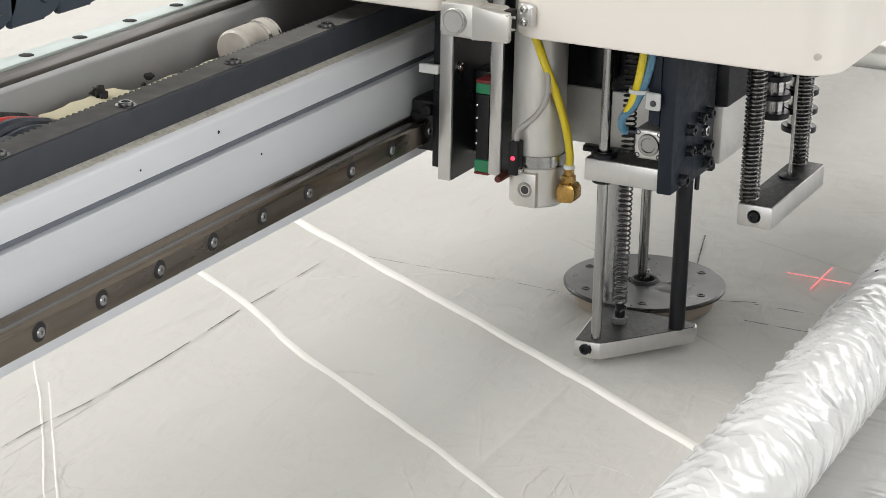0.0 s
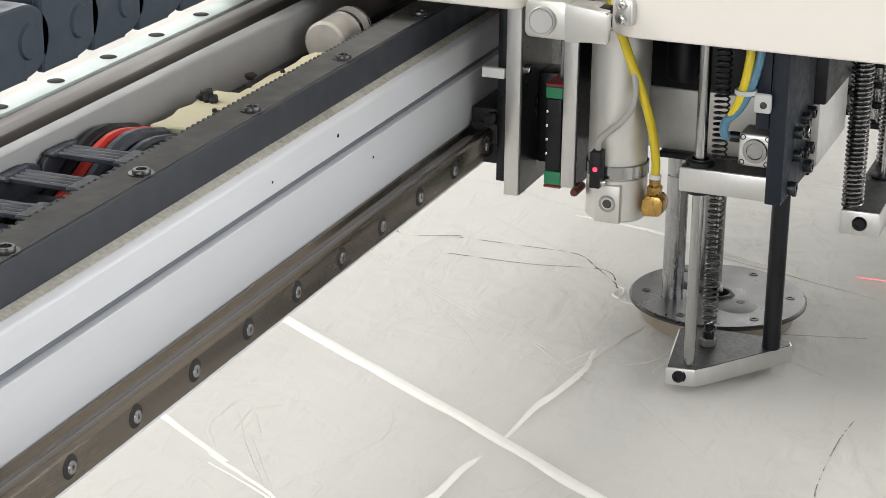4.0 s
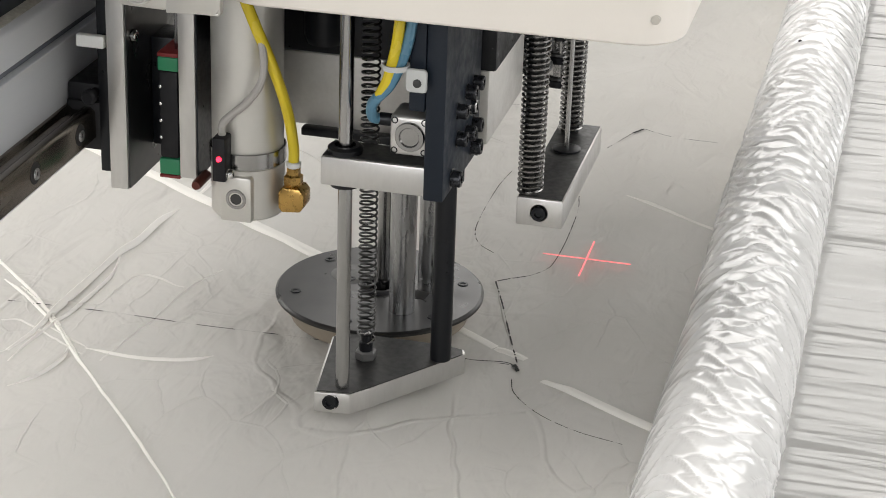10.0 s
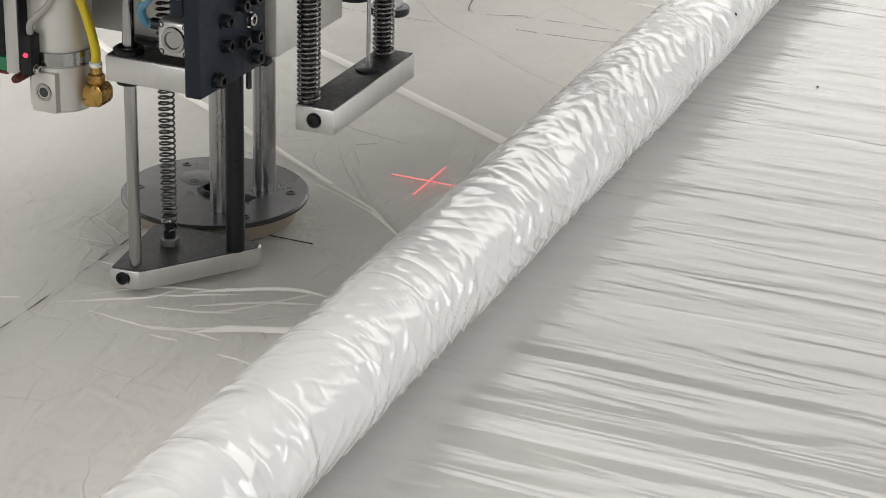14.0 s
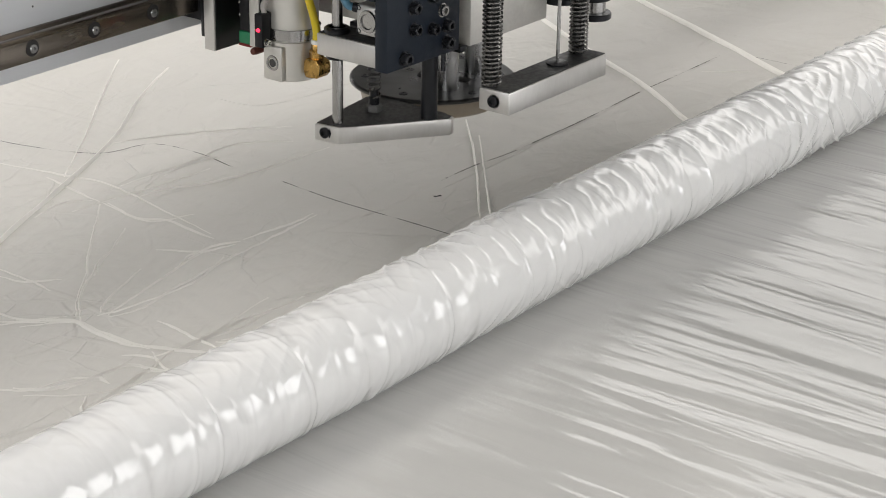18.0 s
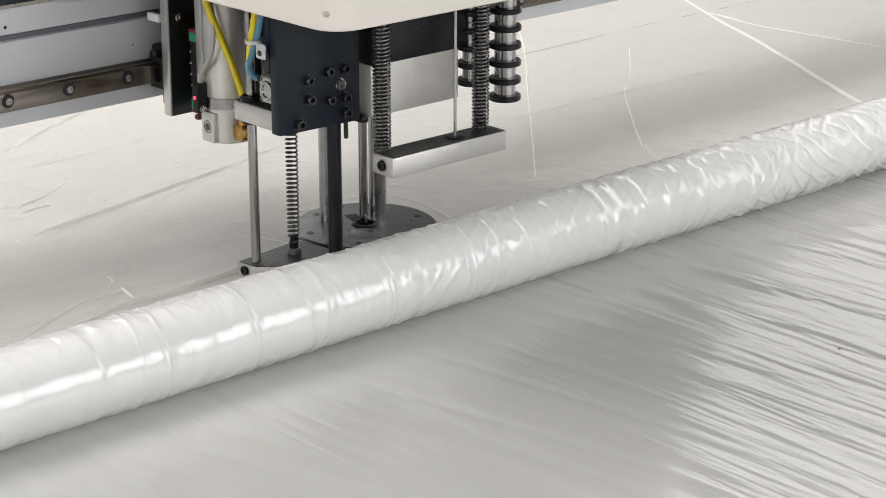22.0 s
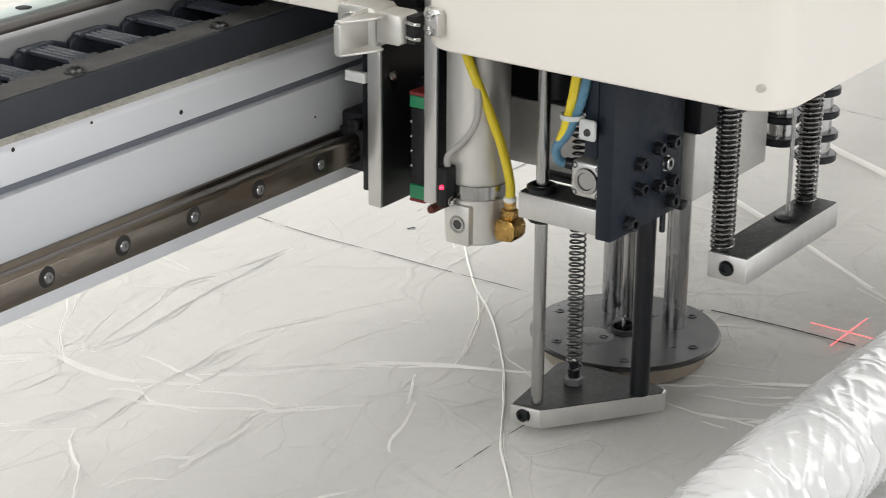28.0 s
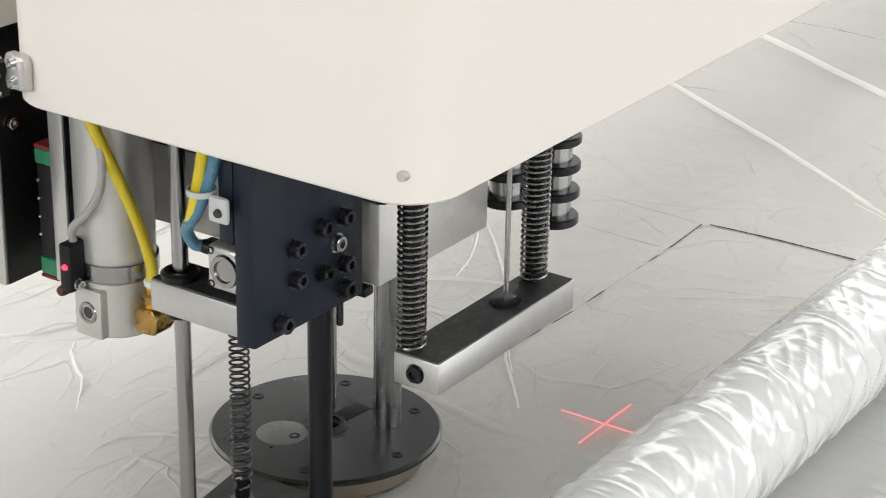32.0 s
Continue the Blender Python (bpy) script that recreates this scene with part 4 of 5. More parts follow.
def film_roll():
    t = thing("film_roll", "crinkled roll of clear film lying across the fabric", "film roll")
    x0, x1, n, m = -1.5, 0.98, 2200, 120
    verts, faces = [], []
    for i in range(n + 1):
        x = x0 + (x1 - x0) * i / n
        for k in range(m):
            a = 2 * math.pi * k / m
            c, s = math.cos(a), math.sin(a)
            # sharp creases cross slantwise round the roll in patches, between smoother stretches
            warp = 1.5 * noise.noise((x * 7, c * 1.1, s * 1.1 + 4.0)) + 0.45 * noise.noise((x * 23, c * 2.0, s * 2.0))
            w1 = (1 - abs(math.sin(x * 150 + 5 * a + 2.4 * warp))) ** 4
            w2 = (1 - abs(math.sin(x * 137 - 5 * a + 2.8 * warp + 1.0))) ** 4
            w3 = abs(noise.noise((x * 55 + 2.5 * s, c * 2.4, s * 2.4 + 3.0)))
            rough = min(1.0, max(0.25, 0.60 + 1.4 * noise.noise((x * 3.1 + 9, c * 0.8, s * 0.8))))
            side = min(1.0, max(0.0, 0.5 + 2.6 * noise.noise((x * 14 + 3, c * 1.6 + 7, s * 1.6))))
            v = noise.noise((x * 120, c * 4.0, s * 4.0 + x * 25))
            rough *= min(1.0, max(0.22, (x + 1.0) / 0.6))
            q = x + 0.004 * math.sin(a + x * 30) + 0.05 * math.sin(x * 9) + 0.03 * math.sin(x * 23)
            band = math.exp(-(((q * 7.3 % 1.0) - 0.5) / 0.012) ** 2) + 0.9 * math.exp(-(((q * 4.1 + 0.3) % 1.0 - 0.5) / 0.009) ** 2)
            r = ROLL_R - 0.0006 + rough * (0.0023 * w1 * side + 0.0023 * w2 * (1 - side) - 0.0014 * w3) + 0.0003 * v + 0.0009 * noise.noise((x * 6, c, s)) + 0.0006 * band
            verts.append((x, r * c, r * s))
    for i in range(n):
        for k in range(m):
            faces.append((i * m + k, i * m + (k + 1) % m, (i + 1) * m + (k + 1) % m, (i + 1) * m + k))
    faces.append(tuple(range(m))[::-1])
    faces.append(tuple(n * m + k for k in range(m)))
    me = bpy.data.meshes.new("film_body")
    me.from_pydata(verts, [], faces)
    me.polygons.foreach_set("use_smooth", [True] * len(faces))
    me.materials.append(ROLLED)
    ob = new("film_body", me)
    ob.parent = t
    bm = lathe([(0.012, x0 - 0.06), (0.016, x0 - 0.06), (0.016, x0 + 0.01), (0.012, x0 + 0.01)], (0, 0, 0), "x", 24)
    part("core_tube", bm, CREAM, t, "cardboard core tube")
    part("core_tube", lathe([(0.012, x1 - 0.01), (0.016, x1 - 0.01), (0.016, x1 + 0.03), (0.012, x1 + 0.03)], (0, 0, 0), "x", 24), CREAM, t, "cardboard core tube")
    for x, a in ((0.12, 2.1),):
        part("speck", lathe([(0, 0.0012), (0.0010, 0.0009), (0.0016, 0)], (x, 0, 0), "z", 8), INK, t).matrix_basis = Matrix.Rotation(a, 4, "X") @ Matrix.Translation((0, 0, ROLL_R - 0.0002))
    return t


def film_height(x, y):
    """The film over the cloth, drawn tight with long creases that run away from the roll."""
    u = x + 0.16 * y
    ridge = 1.0 - abs(noise.noise((u * 20, y * 1.1, 8.0))) * 2.2
    slack = 0.35 + max(0.0, noise.noise((x * 2.1 + 4, y * 2.1, 1.0))) * 1.6
    return 0.0072 + 0.0010 * noise.noise((u * 9, y * 1.4, 0.2)) + slack * (0.0013 * max(0.0, ridge) ** 3 + 0.0005 * noise.noise((u * 58 + y * 3, y * 2.4, 3.0)))


def film_piece(name, y0, y1, ny, parent, label=""):
    x0, x1, nx = -1.35, 0.98, 520
    verts = []
    for j in range(ny + 1):
        y = y0 + (y1 - y0) * j / ny
        verts += [(x0 + (x1 - x0) * i / nx, y, film_height(x0 + (x1 - x0) * i / nx, y)) for i in range(nx + 1)]
    faces = [(j * (nx + 1) + i, j * (nx + 1) + i + 1, (j + 1) * (nx + 1) + i + 1, (j + 1) * (nx + 1) + i) for j in range(ny) for i in range(nx)]
    me = bpy.data.meshes.new(name)
    me.from_pydata(verts, [], faces)
    me.polygons.foreach_set("use_smooth", [True] * len(faces))
    me.materials.append(FILM)
    ob = new(name, me)
    ob.parent = parent
    return tagged(ob, label) if label else ob


STRIP_WIDE = 0.03
STRIP_FROM, STRIP_TO = -0.66, 0.69


def laid_film():
    """The film that the roll lays and takes up: what always lies, and the strips that the roll winds."""
    t = thing("film_sheet", "clear glossy film laid over the fabric behind the roll", "film")
    film_piece("film_web", -1.25, STRIP_FROM, 60, t)
    strips = []
    for k in range(round((STRIP_TO - STRIP_FROM) / STRIP_WIDE)):
        y = STRIP_FROM + STRIP_WIDE * k
        strips.append((y + STRIP_WIDE / 2, film_piece("film_strip", y, y + STRIP_WIDE, 4, t)))
    for x, y, r in ((-0.088, -0.424, 0.0030), (-0.350, -0.504, 0.0022), (-0.204, -0.476, 0.0012), (-0.385, 0.331, 0.0012), (0.040, 0.117, 0.0026), (-0.320, 0.228, 0.0012), (-0.247, -0.560, 0.0014), (0.10, -0.30, 0.0016)):
        owner = next((s for c, s in strips if abs(c - y) <= STRIP_WIDE / 2), t)
        bm = lathe([(0, 0.0009), (r * 0.6, 0.0007), (r, 0)], (0, 0, 0), "z", 7)
        for v in bm.verts:
            v.co = (x + v.co.x * 1.5, y + v.co.y * (0.7 + 0.4 * noise.noise(v.co * 900)), film_height(x, y) + 0.0006 + v.co.z)
        part("speck", bm, SPECK, owner)
    return t, strips


ROLL = film_roll()
WEB, STRIPS = laid_film()


# ---------------------------------------------------------------- gantry
def gantry():
    t = thing("gantry", "aluminium gantry beam with a steel guide rail and cable tray", "gantry")
    a, b = -1.75, 1.3
    face = 0.2266
    prof = [(face, 0.1290), (face, 0.2018), (face + 0.006, 0.2030), (face + 0.006, 0.2072), (face, 0.2084), (face, 0.2262), (face + 0.0012, 0.2278), (face + 0.004, 0.2292), (0.236, 0.2302), (0.262, 0.2302), (0.262, 0.1290)]
    part("beam", prism(prof, a, b, "x", r=0.0004, seg=1), BEAM, t, "pale blue-grey anodised beam")
    part("beam_groove", box(a, b, face + 0.0035, face + 0.0062, 0.2032, 0.2070, r=0), BEAM_GROOVE, t)
    rail = [(0.208, 0.1475), (0.208, 0.1630), (0.2105, 0.1657), (0.2150, 0.1657), (0.2175, 0.1632), (0.2215, 0.1632), (0.224, 0.1657), (face - 0.0003, 0.1657), (face - 0.0003, 0.1470), (0.2105, 0.1470)]
    part("guide_rail", prism(rail, a, b, "x", r=0.0004, seg=1), RAIL, t, "bronze-grey linear guide rail")
    # nothing is bored: a black disc paints the shade inside each rail hole
    ring = lathe([(0, -0.0002), (0.0060, -0.0002), (0.0065, 0.0006)], (0, 0, 0), "y", 18)
    me = None
    for k in range(-20, 22):
        x = 0.021 + 0.06 * k
        if not a + 0.03 < x < b - 0.03:
            continue
        if me is None:
            s = part("rail_hole", ring, INK, t, "black disc for a rail hole's shade")
            me = s.data
            head = part("rail_screw", lathe([(0, -0.0004), (0.0014, -0.0004), (0.0015, -0.0012), (0.0030, -0.0012), (0.0034, -0.0003)], (0.0008, 0, -0.0006), "y", 14), POST_STEEL, s).data
        else:
            s = new("rail_hole", me)
            s.parent = t
            new("rail_screw", head).parent = s
        s.location = (x, 0.2079, 0.157)
    # ledge with settled dust, black bar and its screws
    part("dust", prism([(0.2312, 0.2297), (0.2370, 0.2312), (0.2370, 0.2303), (0.2312, 0.2293)], a, b, "x", r=0), DUST, t)
    part("top_bar", prism([(0.2372, 0.2304), (0.2372, 0.2510), (0.2382, 0.2520), (0.2590, 0.2520), (0.2590, 0.2304)], a, b, "x", r=0.0004, seg=1), BAR_FACE, t, "dark painted steel bar with a dusty top")
    part("dust", box(a, b, 0.2384, 0.2588, 0.2521, 0.2526, r=0), DUSTY, t)
    screw = lathe([(0, 0.0012), (0.0028, 0.0012), (0.003, 0.0026), (0.0044, 0.0026), (0.0048, 0.0018), (0.0049, 0.0006), (0.0068, 0.0006), (0.0068, 0)], (0, 0, 0), "z", 18)
    me = None
    for k in range(-14, 11):
        if me is None:
            s = part("bar_screw", screw, GREY_STEEL, t, "washer-headed screw")
            me = s.data
        else:
            s = new("bar_screw", me)
            s.parent = t
        s.location = (-0.0725 + 0.1235 * k, 0.2436, 0.2526)
    # tray
    # floor coloured black to paint the shade between the chain links
    part("tray_floor", box(a, b, 0.2592, 0.3138, 0.2120, 0.2150, r=0), RUBBER, t)
    part("tray_wall", prism([(0.3140, 0.2120), (0.3140, 0.2555), (0.3155, 0.2570), (0.3250, 0.2568), (0.3262, 0.2555), (0.3262, 0.2120)], a, b, "x", r=0.0005, seg=1), TRAY, t, "grey folded tray wall")
    part("rear_rail", prism([(0.3290, 0.225), (0.3290, 0.2440), (0.3440, 0.2462), (0.3450, 0.2500), (0.3465, 0.2512), (0.3560, 0.2512), (0.3572, 0.2490), (0.3690, 0.2490), (0.3708, 0.2470), (0.3708, 0.225)], a, b, "x", r=0.0004, seg=1), DARK_RAIL, t, "dark linear guide rail")
    part("rear_strip", box(a, b, 0.3715, 0.3885, 0.2430, 0.2500, r=0.0006), STRIP, t, "pale green-grey mounting strip")
    # strip holes too are black discs coloured as shade
    hole = lathe([(0, 0.0003), (0.0050, 0.0003), (0.0054, 0.0001)], (0, 0, 0), "z", 18)
    me = None
    for k in range(-28, 20):
        x = -0.0030 + 0.06 * k
        if me is None:
            s = part("strip_hole", hole, INK, t)
            me = s.data
        else:
            s = new("strip_hole", me)
            s.parent = t
        s.location = (x, 0.3803, 0.2501)
    # toothed belt along the bar
    verts, faces = [], []
    for k in range(330):
        x = -1.70 + 0.006 * k
        n = len(verts)
        verts += [(x + dx, y, z) for z in (0.2440, 0.2518) for dx, y in ((0, 0.2592), (0.0036, 0.2592), (0.0030, 0.2625), (0.0006, 0.2625))]
        faces += [tuple(n + q for q in f) for f in ((3, 2, 1, 0), (4, 5, 6, 7), (0, 1, 5, 4), (1, 2, 6, 5), (2, 3, 7, 6), (3, 0, 4, 7))]
    me = bpy.data.meshes.new("belt_teeth")
    me.from_pydata(verts, [], faces)
    me.materials.append(DUSTY)
    tagged(new("belt_teeth", me), "dusty black belt teeth", kind="stuff").parent = t
    # cables that rise out of the drag chain and dive under the pad
    for y, r, mat, up in ((0.3080, 0.0052, RUBBER, 0.010), (0.2990, 0.0046, RED, 0.009), (0.2905, 0.0052, SLATE, 0.009), (0.2800, 0.0048, SLATE, 0.006), (0.2700, 0.0045, SLATE, 0.002)):
        pts = [(-1.70, y, 0.221), (-1.0, y - 0.001, 0.221), (-0.50, y, 0.221), (-0.435, y, 0.226), (-0.385, y - 0.001, 0.236 + up), (-0.345, y - 0.002, 0.234 + up * 0.6), (-0.30, y - 0.002, 0.228), (0.0, y, 0.224), (1.2, y, 0.224)]
        part("cable", tube(smooth_path(pts, 12), r, 10), mat, t)
    # drag chain: the lower run in the tray, the bend and the upper run above it
    side = [(-0.0225, 0.0), (-0.0245, 0.006), (-0.021, 0.0150), (-0.012, 0.0180), (0.012, 0.0180), (0.021, 0.0150), (0.0245, 0.006), (0.0225, 0.0)]
    y0, y1 = 0.2630, 0.3130
    link = merged(prism(side, y0, y0 + 0.004, "y", r=0.0008, seg=1), prism(side, y1 - 0.004, y1, "y", r=0.0008, seg=1),
                  *[box(x, x + 0.0026, y0, y1, 0.0150, 0.0185, r=0.0008, seg=1) for x in (-0.0130, -0.0085, -0.0040, 0.0005)],
                  box(-0.0165, 0.0065, y0, y0 + 0.008, 0.0160, 0.0190, r=0.001, seg=1), box(-0.0165, 0.0065, y1 - 0.008, y1, 0.0160, 0.0190, r=0.001, seg=1),
                  box(-0.012, 0.012, y0, y1, 0.0, 0.002, r=0.0006, seg=1))
    me = None
    for k in range(29):
        x = -0.4090 - 0.0460 * k
        if me is None:
            s = part("chain_link", link, SLATE, t, "grey-black plastic drag chain link")
            me = s.data
        else:
            s = new("chain_link", me)
            s.parent = t
        s.location = (x, 0, 0.2315)
    for k in range(5):
        a0 = radians(-75 + 37.5 * k)
        s = new("chain_link", me)
        s.parent = t
        s.matrix_basis = Matrix.Translation((-1.715 - 0.055 * math.cos(a0), 0.012, 0.286 + 0.055 * math.sin(a0))) @ Matrix.Rotation(a0 + radians(90), 4, "Y") @ Matrix.Translation((0, 0, -0.009))
    knuckle = [(0.021 * math.cos(radians(q)), 0.0125 + 0.021 * math.sin(radians(q)) * 0.85) for q in range(-90, 91, 20)]
    plate = [(-0.026, -0.003), (0.006, -0.003)] + [(x + 0.006, z + 0.003) for x, z in knuckle] + [(-0.026, 0.034)]
    big = merged(prism(plate, 0.2800, 0.2850, "y", r=0.001, seg=1), prism(plate, 0.3300, 0.3350, "y", r=0.001, seg=1), box(-0.020, 0.016, 0.2840, 0.3310, 0.001, 0.005, r=0.001, seg=1), box(-0.020, 0.016, 0.2840, 0.3310, 0.028, 0.032, r=0.001, seg=1),
                 lathe([(0, -0.0014), (0.008, -0.0014), (0.009, 0)], (0.008, 0.2800, 0.0155), "y", 20))
    me = None
    for k in range(33):
        if me is None:
            s = part("upper_chain_link", big, CHAIN_BLUE, t, "dark navy plastic drag chain link")
            me = s.data
        else:
            s = new("upper_chain_link", me)
            s.parent = t
        s.location = (-1.70 + 0.0460 * k, -0.009, 0.3150)
    # torn foam with swarf on it
    for x0, x1, y0, y1, z in ((-0.336, -0.258, 0.2650, 0.3010, 0.2405), (-0.260, -0.150, 0.2650, 0.2870, 0.2400)):
        rnd = random.Random(int(-x0 * 1000))
        edge = [(x0 + (x1 - x0) * q / 7, y0 + rnd.uniform(0, 0.002)) for q in range(8)] + [(x1 + rnd.uniform(-0.003, 0.003), y0 + (y1 - y0) * q / 4) for q in range(1, 4)] + [(x1 - (x1 - x0) * q / 7, y1 - rnd.uniform(0, 0.004)) for q in range(8)] + [(x0 + rnd.uniform(-0.003, 0.004), y1 - (y1 - y0) * q / 4) for q in range(1, 4)]
        pad = part("foam_pad", prism(edge, z - 0.006, z + 0.002, "z", r=0.0008, seg=1), CREAM, t, "torn cream foam strip")
        for x, y, s in ((-0.280, 0.2930, 0.0050), (-0.283, 0.2880, 0.003), (-0.300, 0.2780, 0.0016)) if x0 < -0.3 else ((-0.225, 0.2920, 0.0030), (-0.243, 0.2850, 0.0018), (-0.205, 0.2800, 0.0014)):
            bm = bmesh.new()
            bmesh.ops.create_icosphere(bm, subdivisions=3, radius=s)
            for v in bm.verts:
                d = v.co * (1 + 0.8 * noise.noise(v.co * 330 + Vector((x * 90, 0, 0))))
                v.co = (x + d.x, y + d.y, z + 0.002 + max(-0.001, d.z + s * 0.35))
            part("swarf", bm, INK, pad, "clump of black swarf", smooth=0)
    part("belt_idler", lathe([(0, -0.024), (0.0125, -0.024), (0.0142, -0.022), (0.0142, 0.010), (0.0152, 0.012), (0.0152, 0.020), (0, 0.020)], (-0.105, 0.2880, 0.2415), "x", 32), CREAM_METAL, t, "beige rounded idler pulley")
    part("idler_strap", lathe([(0.0144, -0.002), (0.0152, -0.002), (0.0152, 0.002), (0.0144, 0.002)], (-0.100, 0.2880, 0.2415), "x", 32), CHROME, t)
    part("idler_strap", lathe([(0.0144, -0.001), (0.0156, -0.001), (0.0156, 0.0006), (0.0144, 0.0006)], (-0.088, 0.2880, 0.2417), "x", 32), CHROME, t)
    for k, (x, y, z, r) in enumerate(((-0.242, 0.2266, 0.2185, 0.0013), (-0.746, 0.2266, 0.215, 0.0016), (-0.19, 0.2266, 0.19, 0.0009), (-0.33, 0.2266, 0.216, 0.0008), (-0.88, 0.2266, 0.2275, 0.0014), (-0.62, 0.2266, 0.18, 0.0008), (-0.82, 0.2266, 0.2275, 0.001))):
        part("speck", lathe([(0, -0.0006), (r * 0.8, -0.0004), (r, 0)], (x, y, z), "y", 8), INK, t)
    # end blocks on which the beam runs along the table
    part("end_carriage", box(1.02, 1.14, 0.20, 0.44, 0.040, 0.30, r=0.004), ALU_SOFT, t)
    return t


GANTRY = gantry()


# ---------------------------------------------------------------- cutting head
def rounded_rect(x0, x1, y0, y1, r, n=8):
    out = []
    for cx, cy, a0 in ((x1 - r, y1 - r, 0), (x0 + r, y1 - r, 90), (x0 + r, y0 + r, 180), (x1 - r, y0 + r, 270)):
        out += [(cx + r * math.cos(radians(a0 + 90 * i / n)), cy + r * math.sin(radians(a0 + 90 * i / n))) for i in range(n + 1)]
    return out


def shell(x0, x1, y0, y1, z0, z1, r, wall, draft=0.0):
    """A hood: rounded plan, open below, thin wall, closed top."""
    bm = bmesh.new()
    rings = []
    for z, inset in ((z0 + 0.004, wall), (z0 + 0.0006, wall), (z0, wall - 0.0008), (z0, 0.0012), (z0 + 0.0012, 0.0), (z1 - 0.03, 0.0), (z1 - 0.008, 0.008), (z1, 0.03)):
        k = draft * (z - z0)
        rings.append([bm.verts.new((x, y, z)) for x, y in rounded_rect(x0 + inset + k, x1 - inset - k, y0 + inset + k, y1 - inset - k, max(0.004, r - inset))])
    n = len(rings[0])
    for a, b in zip(rings, rings[1:]):
        for i in range(n):
            bm.faces.new((a[i], a[(i + 1) % n], b[(i + 1) % n], b[i]))
    bm.faces.new(rings[-1])
    return bm


def cutting_head():
    t = thing("fabric_cutter", "fabric cutter with a cream hood and exposed steel tooling", "cutter")
    # hood
    hood = part("hood", shell(-0.0190, 0.40, -0.125, 0.112, 0.2580, 0.62, 0.026, 0.004), COVER, t, "cream painted metal hood")
    part("rear_hood", shell(-0.0190, 0.40, 0.166, 0.40, 0.2680, 0.60, 0.008, 0.004), COVER, t, "cream painted rear hood")
    part("rubber_plug", lathe([(0, -0.0012), (0.0022, -0.0009), (0.0028, 0.004)], (-0.0160, -0.1120, 0.2712), "x", 14), CREAM_METAL, hood)
    # toggle latch on the hood's edge: fixed body with a round boss, and the hollow lever that swings on it
    latch = part("latch", prism([(0.1285, 0.2575), (0.1285, 0.2785), (0.1315, 0.2805), (0.1550, 0.2800), (0.1570, 0.2770), (0.1570, 0.2590), (0.1550, 0.2560), (0.1315, 0.2555)], -0.0340, -0.012, "x", r=0.0016), ALU_SOFT, t, "silver toggle latch")
    part("latch_block", prism([(0.1100, 0.2625), (0.1100, 0.2770), (0.1120, 0.2790), (0.1280, 0.2790), (0.1280, 0.2605), (0.1120, 0.2605)], -0.0345, -0.016, "x", r=0.0014), ALU_SOFT, latch)
    part("latch_boss", lathe([(0, -0.0026), (0.0072, -0.0026), (0.0076, -0.0016), (0.0080, -0.0016), (0.0088, -0.0026), (0.0094, -0.0014), (0.0094, 0.001)], (-0.0340, 0.1450, 0.2672), "x", 28), ALU, latch)
    for z in (0.2655, 0.2742):
        part("latch_hook", tube(smooth_path([(-0.030, 0.1110, z), (-0.032, 0.1075, z + 0.001), (-0.031, 0.1035, z), (-0.027, 0.1020, z - 0.001)], 5), 0.0011, 8), CHROME, latch)
    # solid black box painted in for the shade of the open gap
    part("latch_gap_shade", box(-0.0290, -0.0190, 0.1040, 0.1098, 0.2615, 0.2780, r=0.0003), INK, latch)
    wide = [(-0.0260, 0.0010), (-0.0280, 0.0040), (-0.0280, 0.0180), (-0.0255, 0.0205), (0.0, 0.0235), (0.0, -0.0005)]
    flange = [(-0.0040, -0.0273), (0.0010, -0.0277), (0.0090, -0.0060), (0.0090, 0.0), (-0.0040, 0.0)]
    lever = merged(prism(wide, -0.0045, -0.0028, "x", r=0.0007), prism(flange, 0.0195, 0.0212, "z", r=0.0006), prism(flange, 0.0002, 0.0018, "z", r=0.0006),
                   box(-0.0040, 0.0010, -0.0283, -0.0267, 0.0015, 0.0195, r=0.0006))
    lever = part("latch_lever", lever, ALU_SOFT, latch, "hollow silver latch lever")
    lever.location = LATCH_PIVOT
    keeper = part("latch_keeper", prism([(0.0890, 0.2670), (0.0885, 0.2790), (0.0900, 0.2830), (0.1000, 0.2840), (0.1015, 0.2800), (0.1000, 0.2760), (0.1015, 0.2710), (0.1000, 0.2670)], -0.0245, -0.0188, "x", r=0.001), ALU, t, "small silver latch keeper")
    for z in (0.2705, 0.2800):
        part("rivet", lathe([(0, -0.0030), (0.0022, -0.0024), (0.0032, 0)], (-0.0245, 0.0960, z), "x", 12), CHROME, keeper)
    part("keeper_bar", box(-0.0275, -0.0240, 0.0888, 0.0908, 0.2685, 0.2815, r=0.0006), ALU, keeper)
    part("connector_box", box(-0.066, -0.034, 0.345, 0.385, 0.2860, 0.3150, r=0.002), GREEN_DARK, t, "dark green connector box")
    for k in range(5):
        part("cable", tube(smooth_path([(-0.060 + 0.006 * k, 0.345, 0.300 - 0.002 * k), (-0.02 + 0.005 * k, 0.300, 0.290), (0.02, 0.262 + 0.004 * k, 0.300), (0.05, 0.25, 0.33)], 8), 0.0026, 8), RUBBER if k % 2 else GREYCABLE, t)
    # carriage behind the slide plates
    part("carriage_plate", box(0.052, 0.175, 0.1985, 0.2055, 0.128, 0.30, r=0.001), BLACK_STEEL, t)
    car = part("rail_carriage", box(0.056, 0.150, 0.2058, 0.2262, 0.1385, 0.1785, r=0.002), RUBBER, t, "black linear guide carriage")
    part("wiper", box(0.0525, 0.0562, 0.2048, 0.2255, 0.1400, 0.1690, r=0.0015), RUBBER, car)
